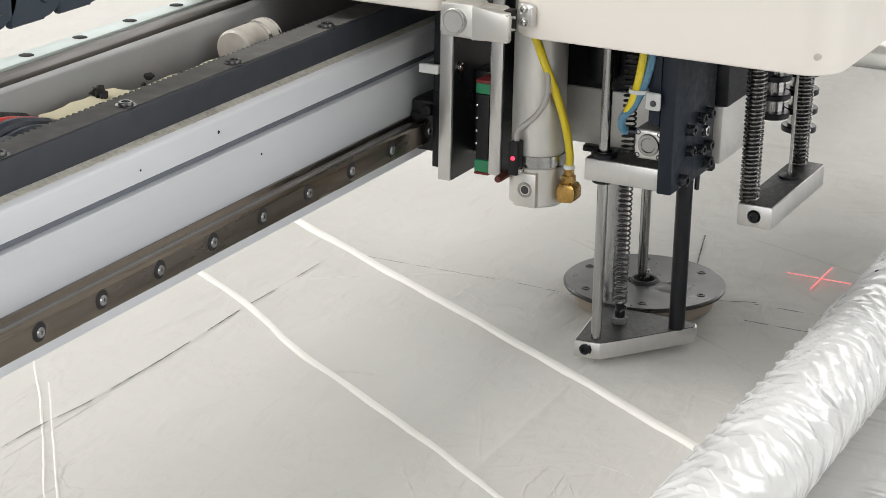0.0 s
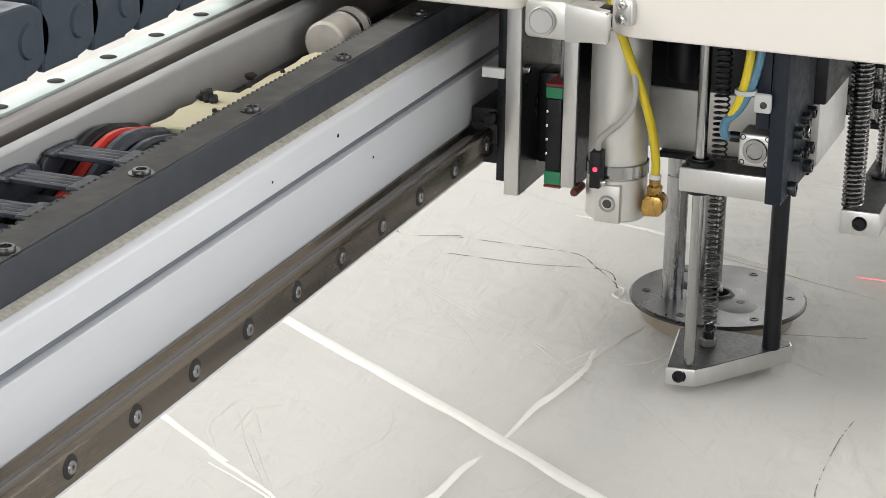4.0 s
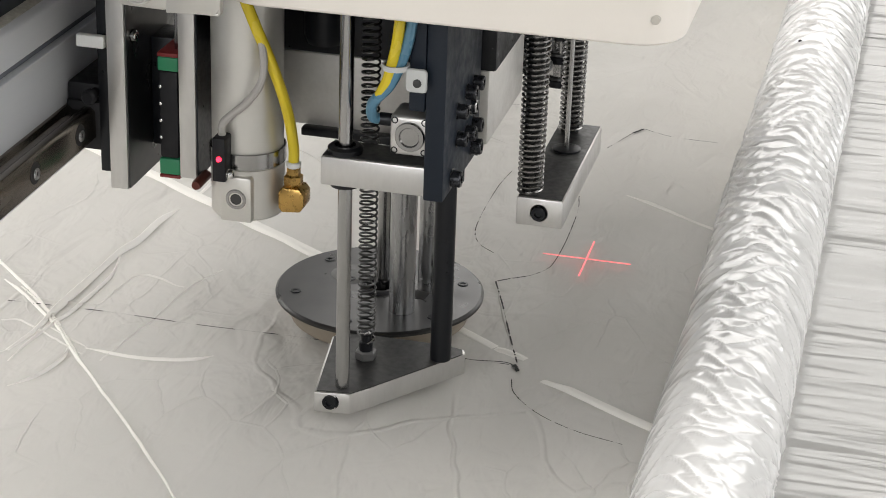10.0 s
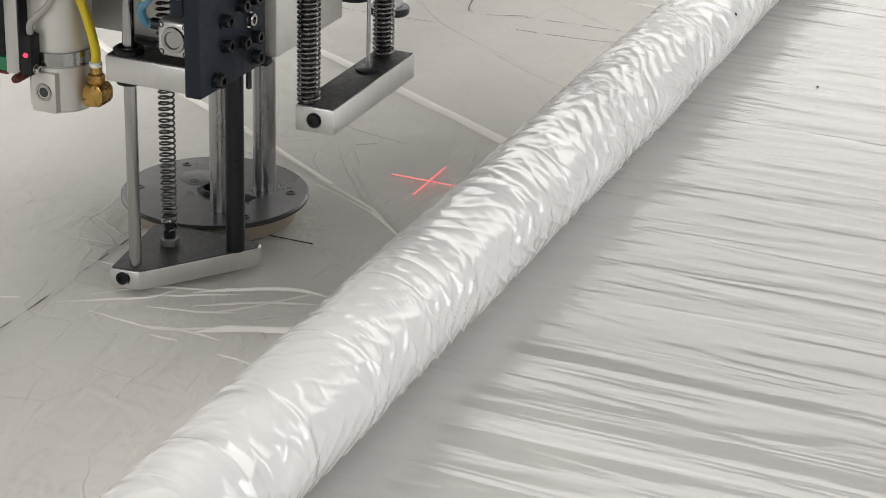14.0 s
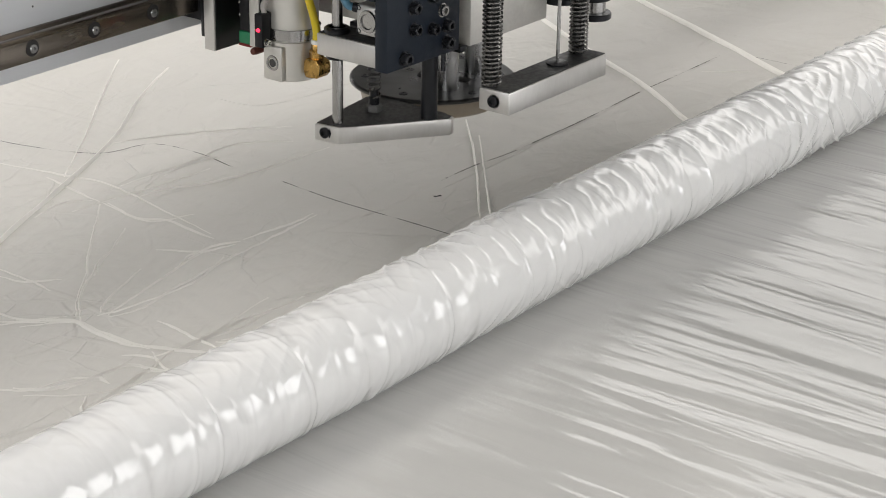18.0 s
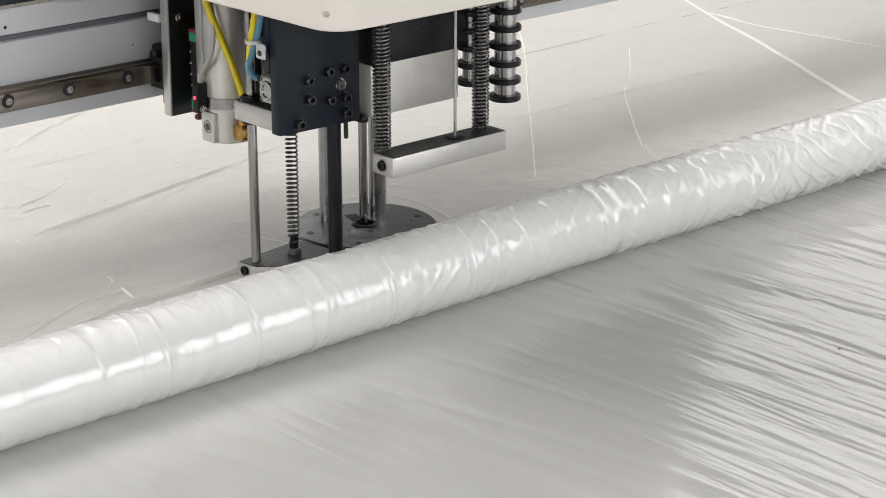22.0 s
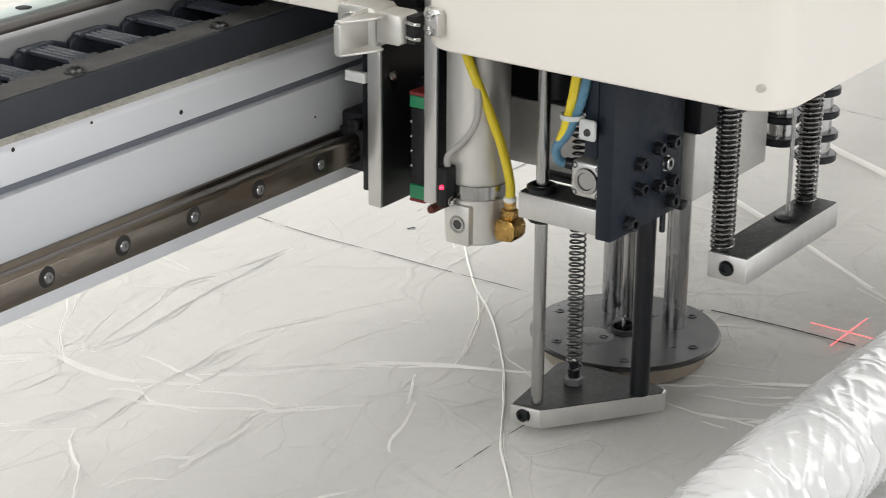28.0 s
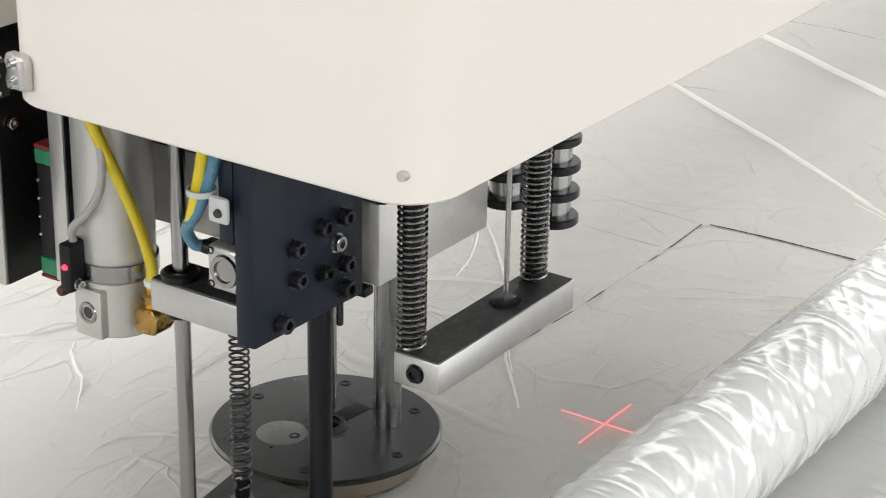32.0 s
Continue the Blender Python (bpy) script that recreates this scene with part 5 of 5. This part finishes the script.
    part("grease_nipple", lathe([(0, 0.0445), (0.0030, 0.0445), (0.0044, 0.0460), (0.0044, 0.0490), (0.0030, 0.0500), (0.0030, 0.0560), (0, 0.0560)], (0, 0.2090, 0.1735), "x", 14), RUBBER, car)
    part("tab", box(0.046, 0.0505, 0.1990, 0.2150, 0.2030, 0.2100, r=0.0005), WHITE, t, "small white tab")
    # first slide plate, guide and second plate
    plate = part("slide_plate", box(0.048, 0.112, 0.1875, 0.1982, 0.1200, 0.330, r=0.0008), ALU, t, "thick machined slide plate")
    part("plate_face", box(0.0495, 0.1118, 0.1868, 0.1874, 0.1206, 0.330, r=0), GREY_STEEL, plate)
    part("plate_screw", cap_screw((0.058, 0.1868, 0.2085), 0.0032, 0.003, "y", True), CHROME, plate)
    block = part("slide_carriage", box(0.0600, 0.100, 0.1615, 0.1725, 0.1375, 0.189, r=0.0012), RUBBER, t, "black guide carriage with green ends")
    part("end_cap", box(0.0595, 0.100, 0.1608, 0.1730, 0.1275, 0.1372, r=0.001), GREEN, block, "green plastic end cap")
    part("end_cap", box(0.0595, 0.100, 0.1608, 0.1730, 0.1893, 0.1975, r=0.001), GREEN, block, "green plastic end cap")
    part("seal", box(0.0595, 0.100, 0.1608, 0.1730, 0.1255, 0.1273, r=0.0004), SEAL, block)
    part("seal", box(0.0595, 0.100, 0.1608, 0.1730, 0.1977, 0.2000, r=0.0004), SEAL, block)
    for z in (0.150, 0.160, 0.170, 0.180):
        part("ball", lathe([(0, -0.0012), (0.0009, -0.0008), (0.0012, 0)], (0.0600, 0.1715, z), "x", 8), CHROME, block)
    part("vertical_rail", box(0.068, 0.083, 0.1602, 0.1660, 0.130, 0.33, r=0.0008), STEEL, t)
    part("carriage_mount", box(0.085, 0.110, 0.1732, 0.1866, 0.135, 0.20, r=0.0008), BLACK_STEEL, t)
    plate = part("back_plate", box(0.0575, 0.120, 0.1500, 0.1600, 0.1275, 0.330, r=0.0008), ALU, t, "bright machined edge plate")
    part("plate_face", box(0.0588, 0.1198, 0.1492, 0.1499, 0.128, 0.330, r=0), BLACK_STEEL, plate)
    # air cylinder
    cyl = part("air_cylinder", lathe([(0, 0.1122), (0.0195, 0.1122), (0.0208, 0.1135), (0.0208, 0.1420), (0.0202, 0.1425), (0.0202, 0.33), (0, 0.33)], (0.0625, 0.1210, 0), "z", 40), ALU_SOFT, t, "pale satin air cylinder")
    part("cylinder_foot", box(0.0390, 0.0620, 0.1115, 0.1295, 0.1128, 0.1395, r=0.0012), ALU_SOFT, cyl)
    part("port_bore", lathe([(0, -0.0001), (0.0030, -0.0001), (0.0034, 0.0002)], (0.0389, 0.1203, 0.1265), "x", 20), GREY_STEEL, cyl)
    part("port", lathe([(0.0030, 0.003), (0.0036, 0.003), (0.0042, -0.0008), (0.0056, -0.0008), (0.006, 0)], (0.0390, 0.1203, 0.1265), "x", 20), STEEL, cyl)
    part("clamp_band", lathe([(0.0209, 0.1430), (0.0216, 0.1432), (0.0216, 0.1518), (0.0209, 0.1520)], (0.0625, 0.1210, 0), "z", 40), STEEL, cyl)
    sensor = part("sensor", box(0.0320, 0.0460, 0.1240, 0.1315, 0.1385, 0.1640, r=0.0008), RUBBER, t, "black sensor with a glowing red lamp")
    part("lamp", lathe([(0, -0.0016), (0.0012, -0.0012), (0.0016, 0)], (0.0320, 0.1275, 0.1520), "x", 12), LED, sensor, "glowing red indicator")
    part("sensor_screw", cap_screw((0.0370, 0.1239, 0.1420), 0.0024, 0.003, "y", True), CHROME, sensor)
    part("sensor_cable", tube(smooth_path([(0.039, 0.128, 0.163), (0.038, 0.1265, 0.172), (0.036, 0.112, 0.186), (0.035, 0.1035, 0.200), (0.037, 0.104, 0.218), (0.041, 0.113, 0.240), (0.046, 0.128, 0.270)], 8), 0.0022, 10), GREYCABLE, sensor, "grey sensor cable")
    part("pivot_pin", lathe([(0, -0.006), (0.0024, -0.006), (0.003, -0.004), (0.003, 0.012), (0, 0.012)], (0.0520, 0.1465, 0.1285), "x", 16), PIN, t)
    # brass elbow and yellow air tube
    elbow = part("elbow_fitting", prism([(0.0870, 0.1180), (0.0845, 0.1215), (0.0845, 0.1285), (0.0870, 0.1320), (0.0975, 0.1320), (0.0995, 0.1290), (0.0995, 0.1200), (0.0975, 0.1170)], 0.0500, 0.0640, "x", r=0.0012), BRASS, t, "brass elbow fitting")
    part("collar", lathe([(0, 0.1318), (0.0052, 0.1318), (0.0055, 0.1335), (0.0055, 0.1375), (0.0040, 0.1385), (0.0040, 0.1420), (0.0034, 0.1430), (0, 0.1430)], (0.0570, 0.0925, 0), "z", 6), BRASS, elbow)
    part("push_ring", rod(0.0570, 0.0925, 0.1425, 0.1460, 0.0042, 16), WHITE, elbow)
    part("air_tube", tube(smooth_path([(0.0570, 0.0925, 0.1440), (0.0565, 0.0925, 0.1560), (0.0500, 0.0945, 0.1800), (0.0420, 0.1000, 0.2060), (0.0360, 0.1085, 0.2320), (0.0340, 0.1180, 0.2580), (0.036, 0.130, 0.290)], 8), 0.0031, 12), YELLOW, t, "yellow air tube")
    # steel block and the drive above it
    part("drive_block", box(0.118, 0.2170, -0.0040, 0.1480, 0.1450, 0.1895, r=0.0015), GROUND, t, "large machined drive block")
    part("mount_plate", box(0.1165, 0.225, -0.0080, 0.1490, 0.1898, 0.2400, r=0.002), BLACK_STEEL, t)
    part("motor", lathe([(0, 0.2402), (0.046, 0.2402), (0.048, 0.243), (0.048, 0.250), (0.040, 0.252), (0.040, 0.33), (0, 0.33)], (0.165, 0.052, 0), "z", 36), RUBBER, t)
    for x, y in ((0.108, 0.09), (0.108, 0.035)):
        part("bushing", lathe([(0, 0.2), (0.010, 0.2), (0.012, 0.205), (0.012, 0.235), (0.008, 0.238), (0.008, 0.30), (0, 0.30)], (x, y, 0), "z", 24), BLACK_STEEL, t)
    part("under_plate", box(0.110, 0.1178, -0.001, 0.105, 0.141, 0.146, r=0.001), BLACK_STEEL, t)
    # dark side plate with its screws
    plate = part("side_plate", prism([(0.0235, 0.1460), (0.1085, 0.1445), (0.1085, 0.30), (0.0235, 0.30)], -0.0010, 0.0100, "y", r=0.0012), NAVY, t, "dark navy steel side plate")
    part("flange", box(0.0235, 0.0330, 0.0102, 0.0190, 0.196, 0.30, r=0.001), NAVY, plate)
    for k, (x, z) in enumerate(((0.053, 0.188), (0.074, 0.192), (0.091, 0.192), (0.0875, 0.179), (0.054, 0.172), (0.075, 0.168), (0.092, 0.167), (0.092, 0.154), (0.043, 0.153))):
        part("cap_screw", cap_screw((x, -0.0012, z), 0.0046 if k in (7, 8) else 0.0042, 0.0055 if k != 3 else 0.003, "y", True), STEEL if k == 3 else SCREW, plate)
    part("stop_pin", rod(0.0985, 0.0060, 0.1290, 0.1460, 0.0019, 12), SCREW, plate)
    # bracket that guides the front rod
    br = part("rod_bracket", box(0.0300, 0.0560, 0.0050, 0.0690, 0.1455, 0.1620, r=0.001), ALU, t, "machined aluminium rod bracket")
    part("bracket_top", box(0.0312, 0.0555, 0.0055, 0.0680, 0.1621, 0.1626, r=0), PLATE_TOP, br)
    part("bush", lathe([(0.0058, 0.1622), (0.0095, 0.1622), (0.0098, 0.1655), (0.0080, 0.1668), (0.0058, 0.1668)], (0.0395, 0.0575, 0), "z", 24), BLACK_STEEL, br)
    part("bush", lathe([(0.0058, 0.1454), (0.0085, 0.1454), (0.0082, 0.1432), (0.0058, 0.1432)], (0.0395, 0.0575, 0), "z", 24), BLACK_STEEL, br)
    # small square cylinder with its fittings, clip and tubes
    sq = part("compact_cylinder", box(0.0270, 0.0500, 0.0080, 0.0300, 0.1690, 0.1915, r=0.0025, seg=3), ALU, t, "compact square air cylinder")
    part("piston_ring", lathe([(0, -0.0004), (0.0050, -0.0004), (0.0056, -0.0016), (0.0078, -0.0016), (0.0084, 0)], (0.0270, 0.0188, 0.1800), "x", 24), STEEL, sq)
    for y, z in ((0.0108, 0.1718), (0.0272, 0.1718), (0.0108, 0.1887), (0.0272, 0.1887)):
        part("corner_screw", lathe([(0, 0.0005), (0.0012, 0.0005), (0.0014, -0.0004), (0.0019, -0.0003), (0.002, 0)], (0.0270, y, z), "x", 10), BLACK_STEEL, sq)
    part("union", lathe([(0, 0), (0.003, 0), (0.0035, 0.001), (0.0035, 0.007), (0.0028, 0.008), (0, 0.008)], (0.034, 0.0300, 0.1860), "y", 16), BLACK_STEEL, sq)
    clip = part("cable_clip", box(0.0165, 0.0200, 0.0080, 0.0195, 0.2085, 0.2215, r=0.002), CLIP, t, "white cable clip")
    part("clip_screw", lathe([(0, -0.0016), (0.0020, -0.0012), (0.0024, 0)], (0.0165, 0.0130, 0.2140), "x", 12), GREY_STEEL, clip)
    part("tie", lathe([(0.0062, -0.0014), (0.0072, -0.0014), (0.0072, 0.0014), (0.0062, 0.0014)], (0.020, 0.0255, 0.2210), "z", 20), CLIP, clip)
    part("air_tube", tube(smooth_path([(0.030, 0.024, 0.300), (0.024, 0.0235, 0.262), (0.020, 0.0250, 0.235), (0.019, 0.0290, 0.215), (0.022, 0.0345, 0.203)], 8), 0.0030, 12), YELLOW, t, "yellow air tube")
    part("air_tube", tube(smooth_path([(0.032, 0.018, 0.300), (0.026, 0.0175, 0.262), (0.022, 0.0195, 0.235), (0.020, 0.0275, 0.212), (0.024, 0.0385, 0.198), (0.030, 0.0400, 0.188), (0.034, 0.0370, 0.186)], 8), 0.0030, 12), BLUE, t, "blue air tube")
    # spare tool: bar hung on two sprung rods
    bar = part("tool_bar", box(0.0990, 0.2270, -0.0535, -0.0265, 0.1068, 0.1238, r=0.001), ALU, t, "machined aluminium tool bar")
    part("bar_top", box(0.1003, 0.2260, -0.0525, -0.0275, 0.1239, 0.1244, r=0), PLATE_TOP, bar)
    part("bar_screw", cap_screw((0.0990, -0.0398, 0.1152), 0.0042, 0.0025, "x", True), BLACK_STEEL, bar)
    part("collar", lathe([(0, 0.1244), (0.0085, 0.1244), (0.0085, 0.1255), (0.004, 0.1262), (0, 0.1262)], (0.1800, -0.0400, 0), "z", 24), BLACK_STEEL, bar)
    for x, y in ((0.1050, -0.0330), (0.2125, -0.0365)):
        part("tool_rod", rod(x, y, 0.1244, 0.33, 0.0050, 24), GREY_STEEL, t)
        part("coil_spring", spring(x, y, 0.1255, 0.31, 0.0068, 0.0009, 58), SPRING_STEEL, t, "steel coil spring")
    part("needle_rod", rod(0.1800, -0.0400, 0.1255, 0.33, 0.0014, 12), STEEL, t)
    # two ribbed columns behind the spare tool
    for x, y, z0 in ((0.2560, -0.0210, 0.140), (0.2330, -0.0050, 0.155)):
        col = part("ribbed_column", rod(x, y, z0, 0.33, 0.0095, 24), STEEL, t, "steel column with dark rings")
        for k in range(11):
            z = z0 + 0.0155 * k
            if z < 0.31:
                part("ring", lathe([(0.0094, z), (0.0135, z), (0.0142, z + 0.0008), (0.0142, z + 0.0042), (0.0135, z + 0.005), (0.0094, z + 0.005)], (x, y, 0), "z", 28), BLACK_STEEL, col)
    # foot plate on its two rods
    outline = [(x + 0.0010, y + 0.0018) for x, y in ((0.0285, 0.0695), (0.0310, 0.0490), (0.0420, 0.0400), (0.1000, -0.0020), (0.1060, 0.0000), (0.1090, 0.0110), (0.1085, 0.0750), (0.1000, 0.0800), (0.0520, 0.0730))]
    foot = part("foot_plate", prism(outline, 0.0058, 0.0186, "z", r=0.0009), ALU, t, "machined aluminium foot plate")
    inner = [(0.066 + (x - 0.066) * 0.965, 0.038 + (y - 0.038) * 0.965) for x, y in outline]
    part("foot_top", prism(inner, 0.0187, 0.0192, "z", r=0), PLATE_TOP, foot, "dark top face")
    part("foot_screw", cap_screw((0.0310, 0.0622, 0.0130), 0.0042, 0.0024, "x", True), BLACK_STEEL, foot)
    part("front_rod", rod(0.0395, 0.0575, 0.0190, 0.33, 0.0040, 28), STEEL, foot, "bright steel guide rod")
    part("rear_rod", rod(0.0905, 0.0125, 0.0190, 0.25, 0.0062, 28), BLACK_STEEL, foot, "black steel guide rod")
    nut = part("nut", lathe([(0, 0.0192), (0.0058, 0.0192), (0.0064, 0.0200), (0.0064, 0.0240), (0.0056, 0.0248), (0, 0.0248)], (0.0780, 0.0545, 0), "z", 6), ALU_DULL, foot, "dull hexagon nut")
    part("stud", lathe([(0, 0.0248), (0.0040, 0.0248), (0.0042, 0.0300), (0.0034, 0.0310), (0.0034, 0.0365), (0, 0.0365)], (0.0780, 0.0545, 0), "z", 14), BLACK_STEEL, nut)
    part("tie_wire", tube(smooth_path([(0.0745, 0.0530, 0.0300), (0.0790, 0.0500, 0.0320), (0.0815, 0.0540, 0.0335), (0.0780, 0.0580, 0.0345), (0.0740, 0.0550, 0.0360), (0.0730, 0.0510, 0.0385)], 6), 0.0009, 8), SPRING_STEEL, nut)
    part("coil_spring", spring(0.0780, 0.0545, 0.0345, 0.30, 0.0049, 0.0007, 68), GREY_STEEL, foot, "dark steel coil spring")
    # round presser disc that turns with the knife
    cx, cy = DISC
    disc = part("presser_disc", lathe([(0.0125, 0.0205), (0.0640, 0.0205), (0.0655, 0.0192), (0.0655, 0.0176), (0.0640, 0.0168), (0.0125, 0.0168), (0.0125, 0.0205)], (0, 0, 0), "z", 72), GREY_STEEL, t, "worn steel presser disc")
    disc.location = (cx, cy, 0)
    part("presser_ring", lathe([(0.040, 0.0166), (0.0575, 0.0166), (0.0585, 0.0150), (0.0560, 0.0040), (0.0535, 0.0022), (0.040, 0.0022), (0.040, 0.0166)], (0, 0, 0), "z", 72), RING, disc, "tan ring under the disc")
    part("knife_hub", lathe([(0, 0.0120), (0.0124, 0.0120), (0.0124, 0.0202), (0.0105, 0.0225), (0.0085, 0.0225), (0.0085, 0.0160), (0, 0.0160)], (0, 0, 0), "z", 32), RUBBER, disc)
    part("knife", box(-0.0040, 0.0040, -0.0007, 0.0007, 0.0030, 0.030, r=0.0002), STEEL, disc)
    part("knife_rod", lathe([(0, 0.024), (0.0028, 0.024), (0.0040, 0.030), (0.0040, 0.20), (0, 0.20)], (0.002, 0.0, 0), "z", 20), STEEL, disc)
    for y in (-0.0245, 0.0245):
        part("post", lathe([(0, 0.0206), (0.0080, 0.0206), (0.0080, 0.115), (0.0076, 0.1155), (0.0076, 0.1170), (0.0080, 0.1175), (0.0080, 0.20), (0, 0.20)], (0.0245, y, 0), "z", 28), POST_STEEL, disc, "ground steel post")
    inset = part("disc_inset", lathe([(0, 0.0209), (0.0138, 0.0209), (0.0145, 0.0205)], (-0.0230, 0.0120, 0), "z", 40), INSET, disc, "pale worn round inset")
    part("inset_screw", lathe([(0, 0.0206), (0.0014, 0.0206), (0.0016, 0.0212), (0.0030, 0.0212), (0.0034, 0.0208)], (-0.0215, 0.0040, 0), "z", 14), BLACK_STEEL, inset)
    # black box on the disc stands for the shade in the knife slot
    part("knife_slot_shade", box(0.0060, 0.0320, -0.0060, 0.0060, 0.0190, 0.0209, r=0.0006), INK, disc)
    for k in range(6):
        a = radians(30 + 60 * k)
        part("disc_screw", lathe([(0, 0.0203), (0.0016, 0.0203), (0.0018, 0.0210), (0.0032, 0.0210), (0.0036, 0.0205)], (0.0530 * math.cos(a), 0.0530 * math.sin(a), 0), "z", 12), BLACK_STEEL, disc)
    return t, foot, disc, lever


DISC = (0.1725, 0.0720)
LATCH_PIVOT = (-0.0385, 0.1275, 0.2580)
HEAD, FOOT, DISK, LEVER = cutting_head()


def laser_cross():
    t = thing("laser_cross", "red laser cross cast on the fabric by the head", "laser mark")
    part("laser_line", box(-0.0005, 0.0005, -0.030, 0.030, 0.0030, 0.0033, r=0), LASER, t)
    part("laser_line", box(-0.030, 0.030, -0.0005, 0.0005, 0.0034, 0.0037, r=0), LASER, t)
    return t


LASER_MARK = laser_cross()


# ---------------------------------------------------------------- what moves
def glide(rows, t):
    """Rows (t, a, b, ...) at t, smoothly and with no overshoot."""
    i = max(k for k in range(len(rows) - 1) if rows[k][0] <= t or k == 0)
    t0, t1 = rows[i][0], rows[i + 1][0]
    u = min(1.0, max(0.0, (t - t0) / (t1 - t0)))
    out = []
    for c in range(1, len(rows[0])):
        d = (rows[i + 1][c] - rows[i][c]) / (t1 - t0)

        def slope(k):
            if k == 0 or k == len(rows) - 1:
                return d
            a = (rows[k][c] - rows[k - 1][c]) / (rows[k][0] - rows[k - 1][0])
            b = (rows[k + 1][c] - rows[k][c]) / (rows[k + 1][0] - rows[k][0])
            return 0.0 if a * b <= 0 else 2 * a * b / (a + b)
        m0, m1 = slope(i) * (t1 - t0), slope(i + 1) * (t1 - t0)
        p0, p1 = rows[i][c], rows[i + 1][c]
        out.append((2 * u ** 3 - 3 * u * u + 1) * p0 + (u ** 3 - 2 * u * u + u) * m0 + (3 * u * u - 2 * u ** 3) * p1 + (u ** 3 - u * u) * m1)
    return out


# seconds and lift of the foot; seconds and turn of the disc
LIFT_ROWS = [(0, 0.0), (17.4, 0.0), (17.6, 0.008), (18.0, 0.074), (18.4, 0.108), (21.15, 0.108), (21.3, 0.062), (21.45, 0.006), (21.6, 0.0), (32, 0.0)]
TURN_ROWS = [(0, 110), (2, 81), (2.5, 78), (5, 70), (6, 18), (7, -3), (8, 5), (9, -15), (10, -97), (12, -92), (13, -105), (16, -82), (17.5, -88), (19, -30), (21, 60), (22, 75), (23, 110), (24, 85), (25, 83), (27.5, 4), (28, 0), (32, -5)]


def motions():
    times = [k / 10 for k in range(321)]
    at = [glide(HEAD_ROWS, t) for t in times]
    walk(GANTRY, [(t, pose(0, y, 0)) for t, (x, y) in zip(times, at)])
    walk(HEAD, [(t, pose(x, y, 0)) for t, (x, y) in zip(times, at)])
    walk(LASER_MARK, [(t, pose(x + 0.2956, y - 0.0390, 0)) for t, (x, y) in zip(times, at)])
    roll_y = [1.056 * y - 0.1350 for x, y in at]
    walk(ROLL, [(t, pose(0, y, ROLL_R + 0.003, -math.degrees(y / ROLL_R))) for t, y in zip(times, roll_y)])
    for y, strip in STRIPS:
        rows = []
        for t, ry in zip(times, roll_y):
            turn = max(0.0, (y - ry) / ROLL_R)
            lying = turn == 0.0
            if lying and len(rows) > 1 and rows[-1][2] and rows[-2][2] and t < 32:
                rows[-1] = (t, rows[-1][1], True)
                continue
            inner = ROLL_R * (0.98 - 0.26 * min(1.0, turn))
            m = Matrix() if lying else Matrix.Translation((0, ry, ROLL_R + 0.003)) @ Matrix.Rotation(turn, 4, "X") @ Matrix.Translation((0, -y, -inner - 0.0071))
            rows.append((t, m, lying))
        if not all(q[2] for q in rows):
            walk(strip, [q[:2] for q in rows])
    walk(LEVER, [(t, pose(*LATCH_PIVOT, 0, 0, a)) for t, a in ((0, 0), (19.0, 0), (19.4, -50), (19.8, -95), (32, -95))])
    walk(FOOT, [(t, pose(0, 0, glide(LIFT_ROWS, t)[0])) for t in times])
    walk(DISK, [(t, pose(*DISC, glide(LIFT_ROWS, t)[0], 0, 0, glide(TURN_ROWS, t)[0])) for t in times])


motions()
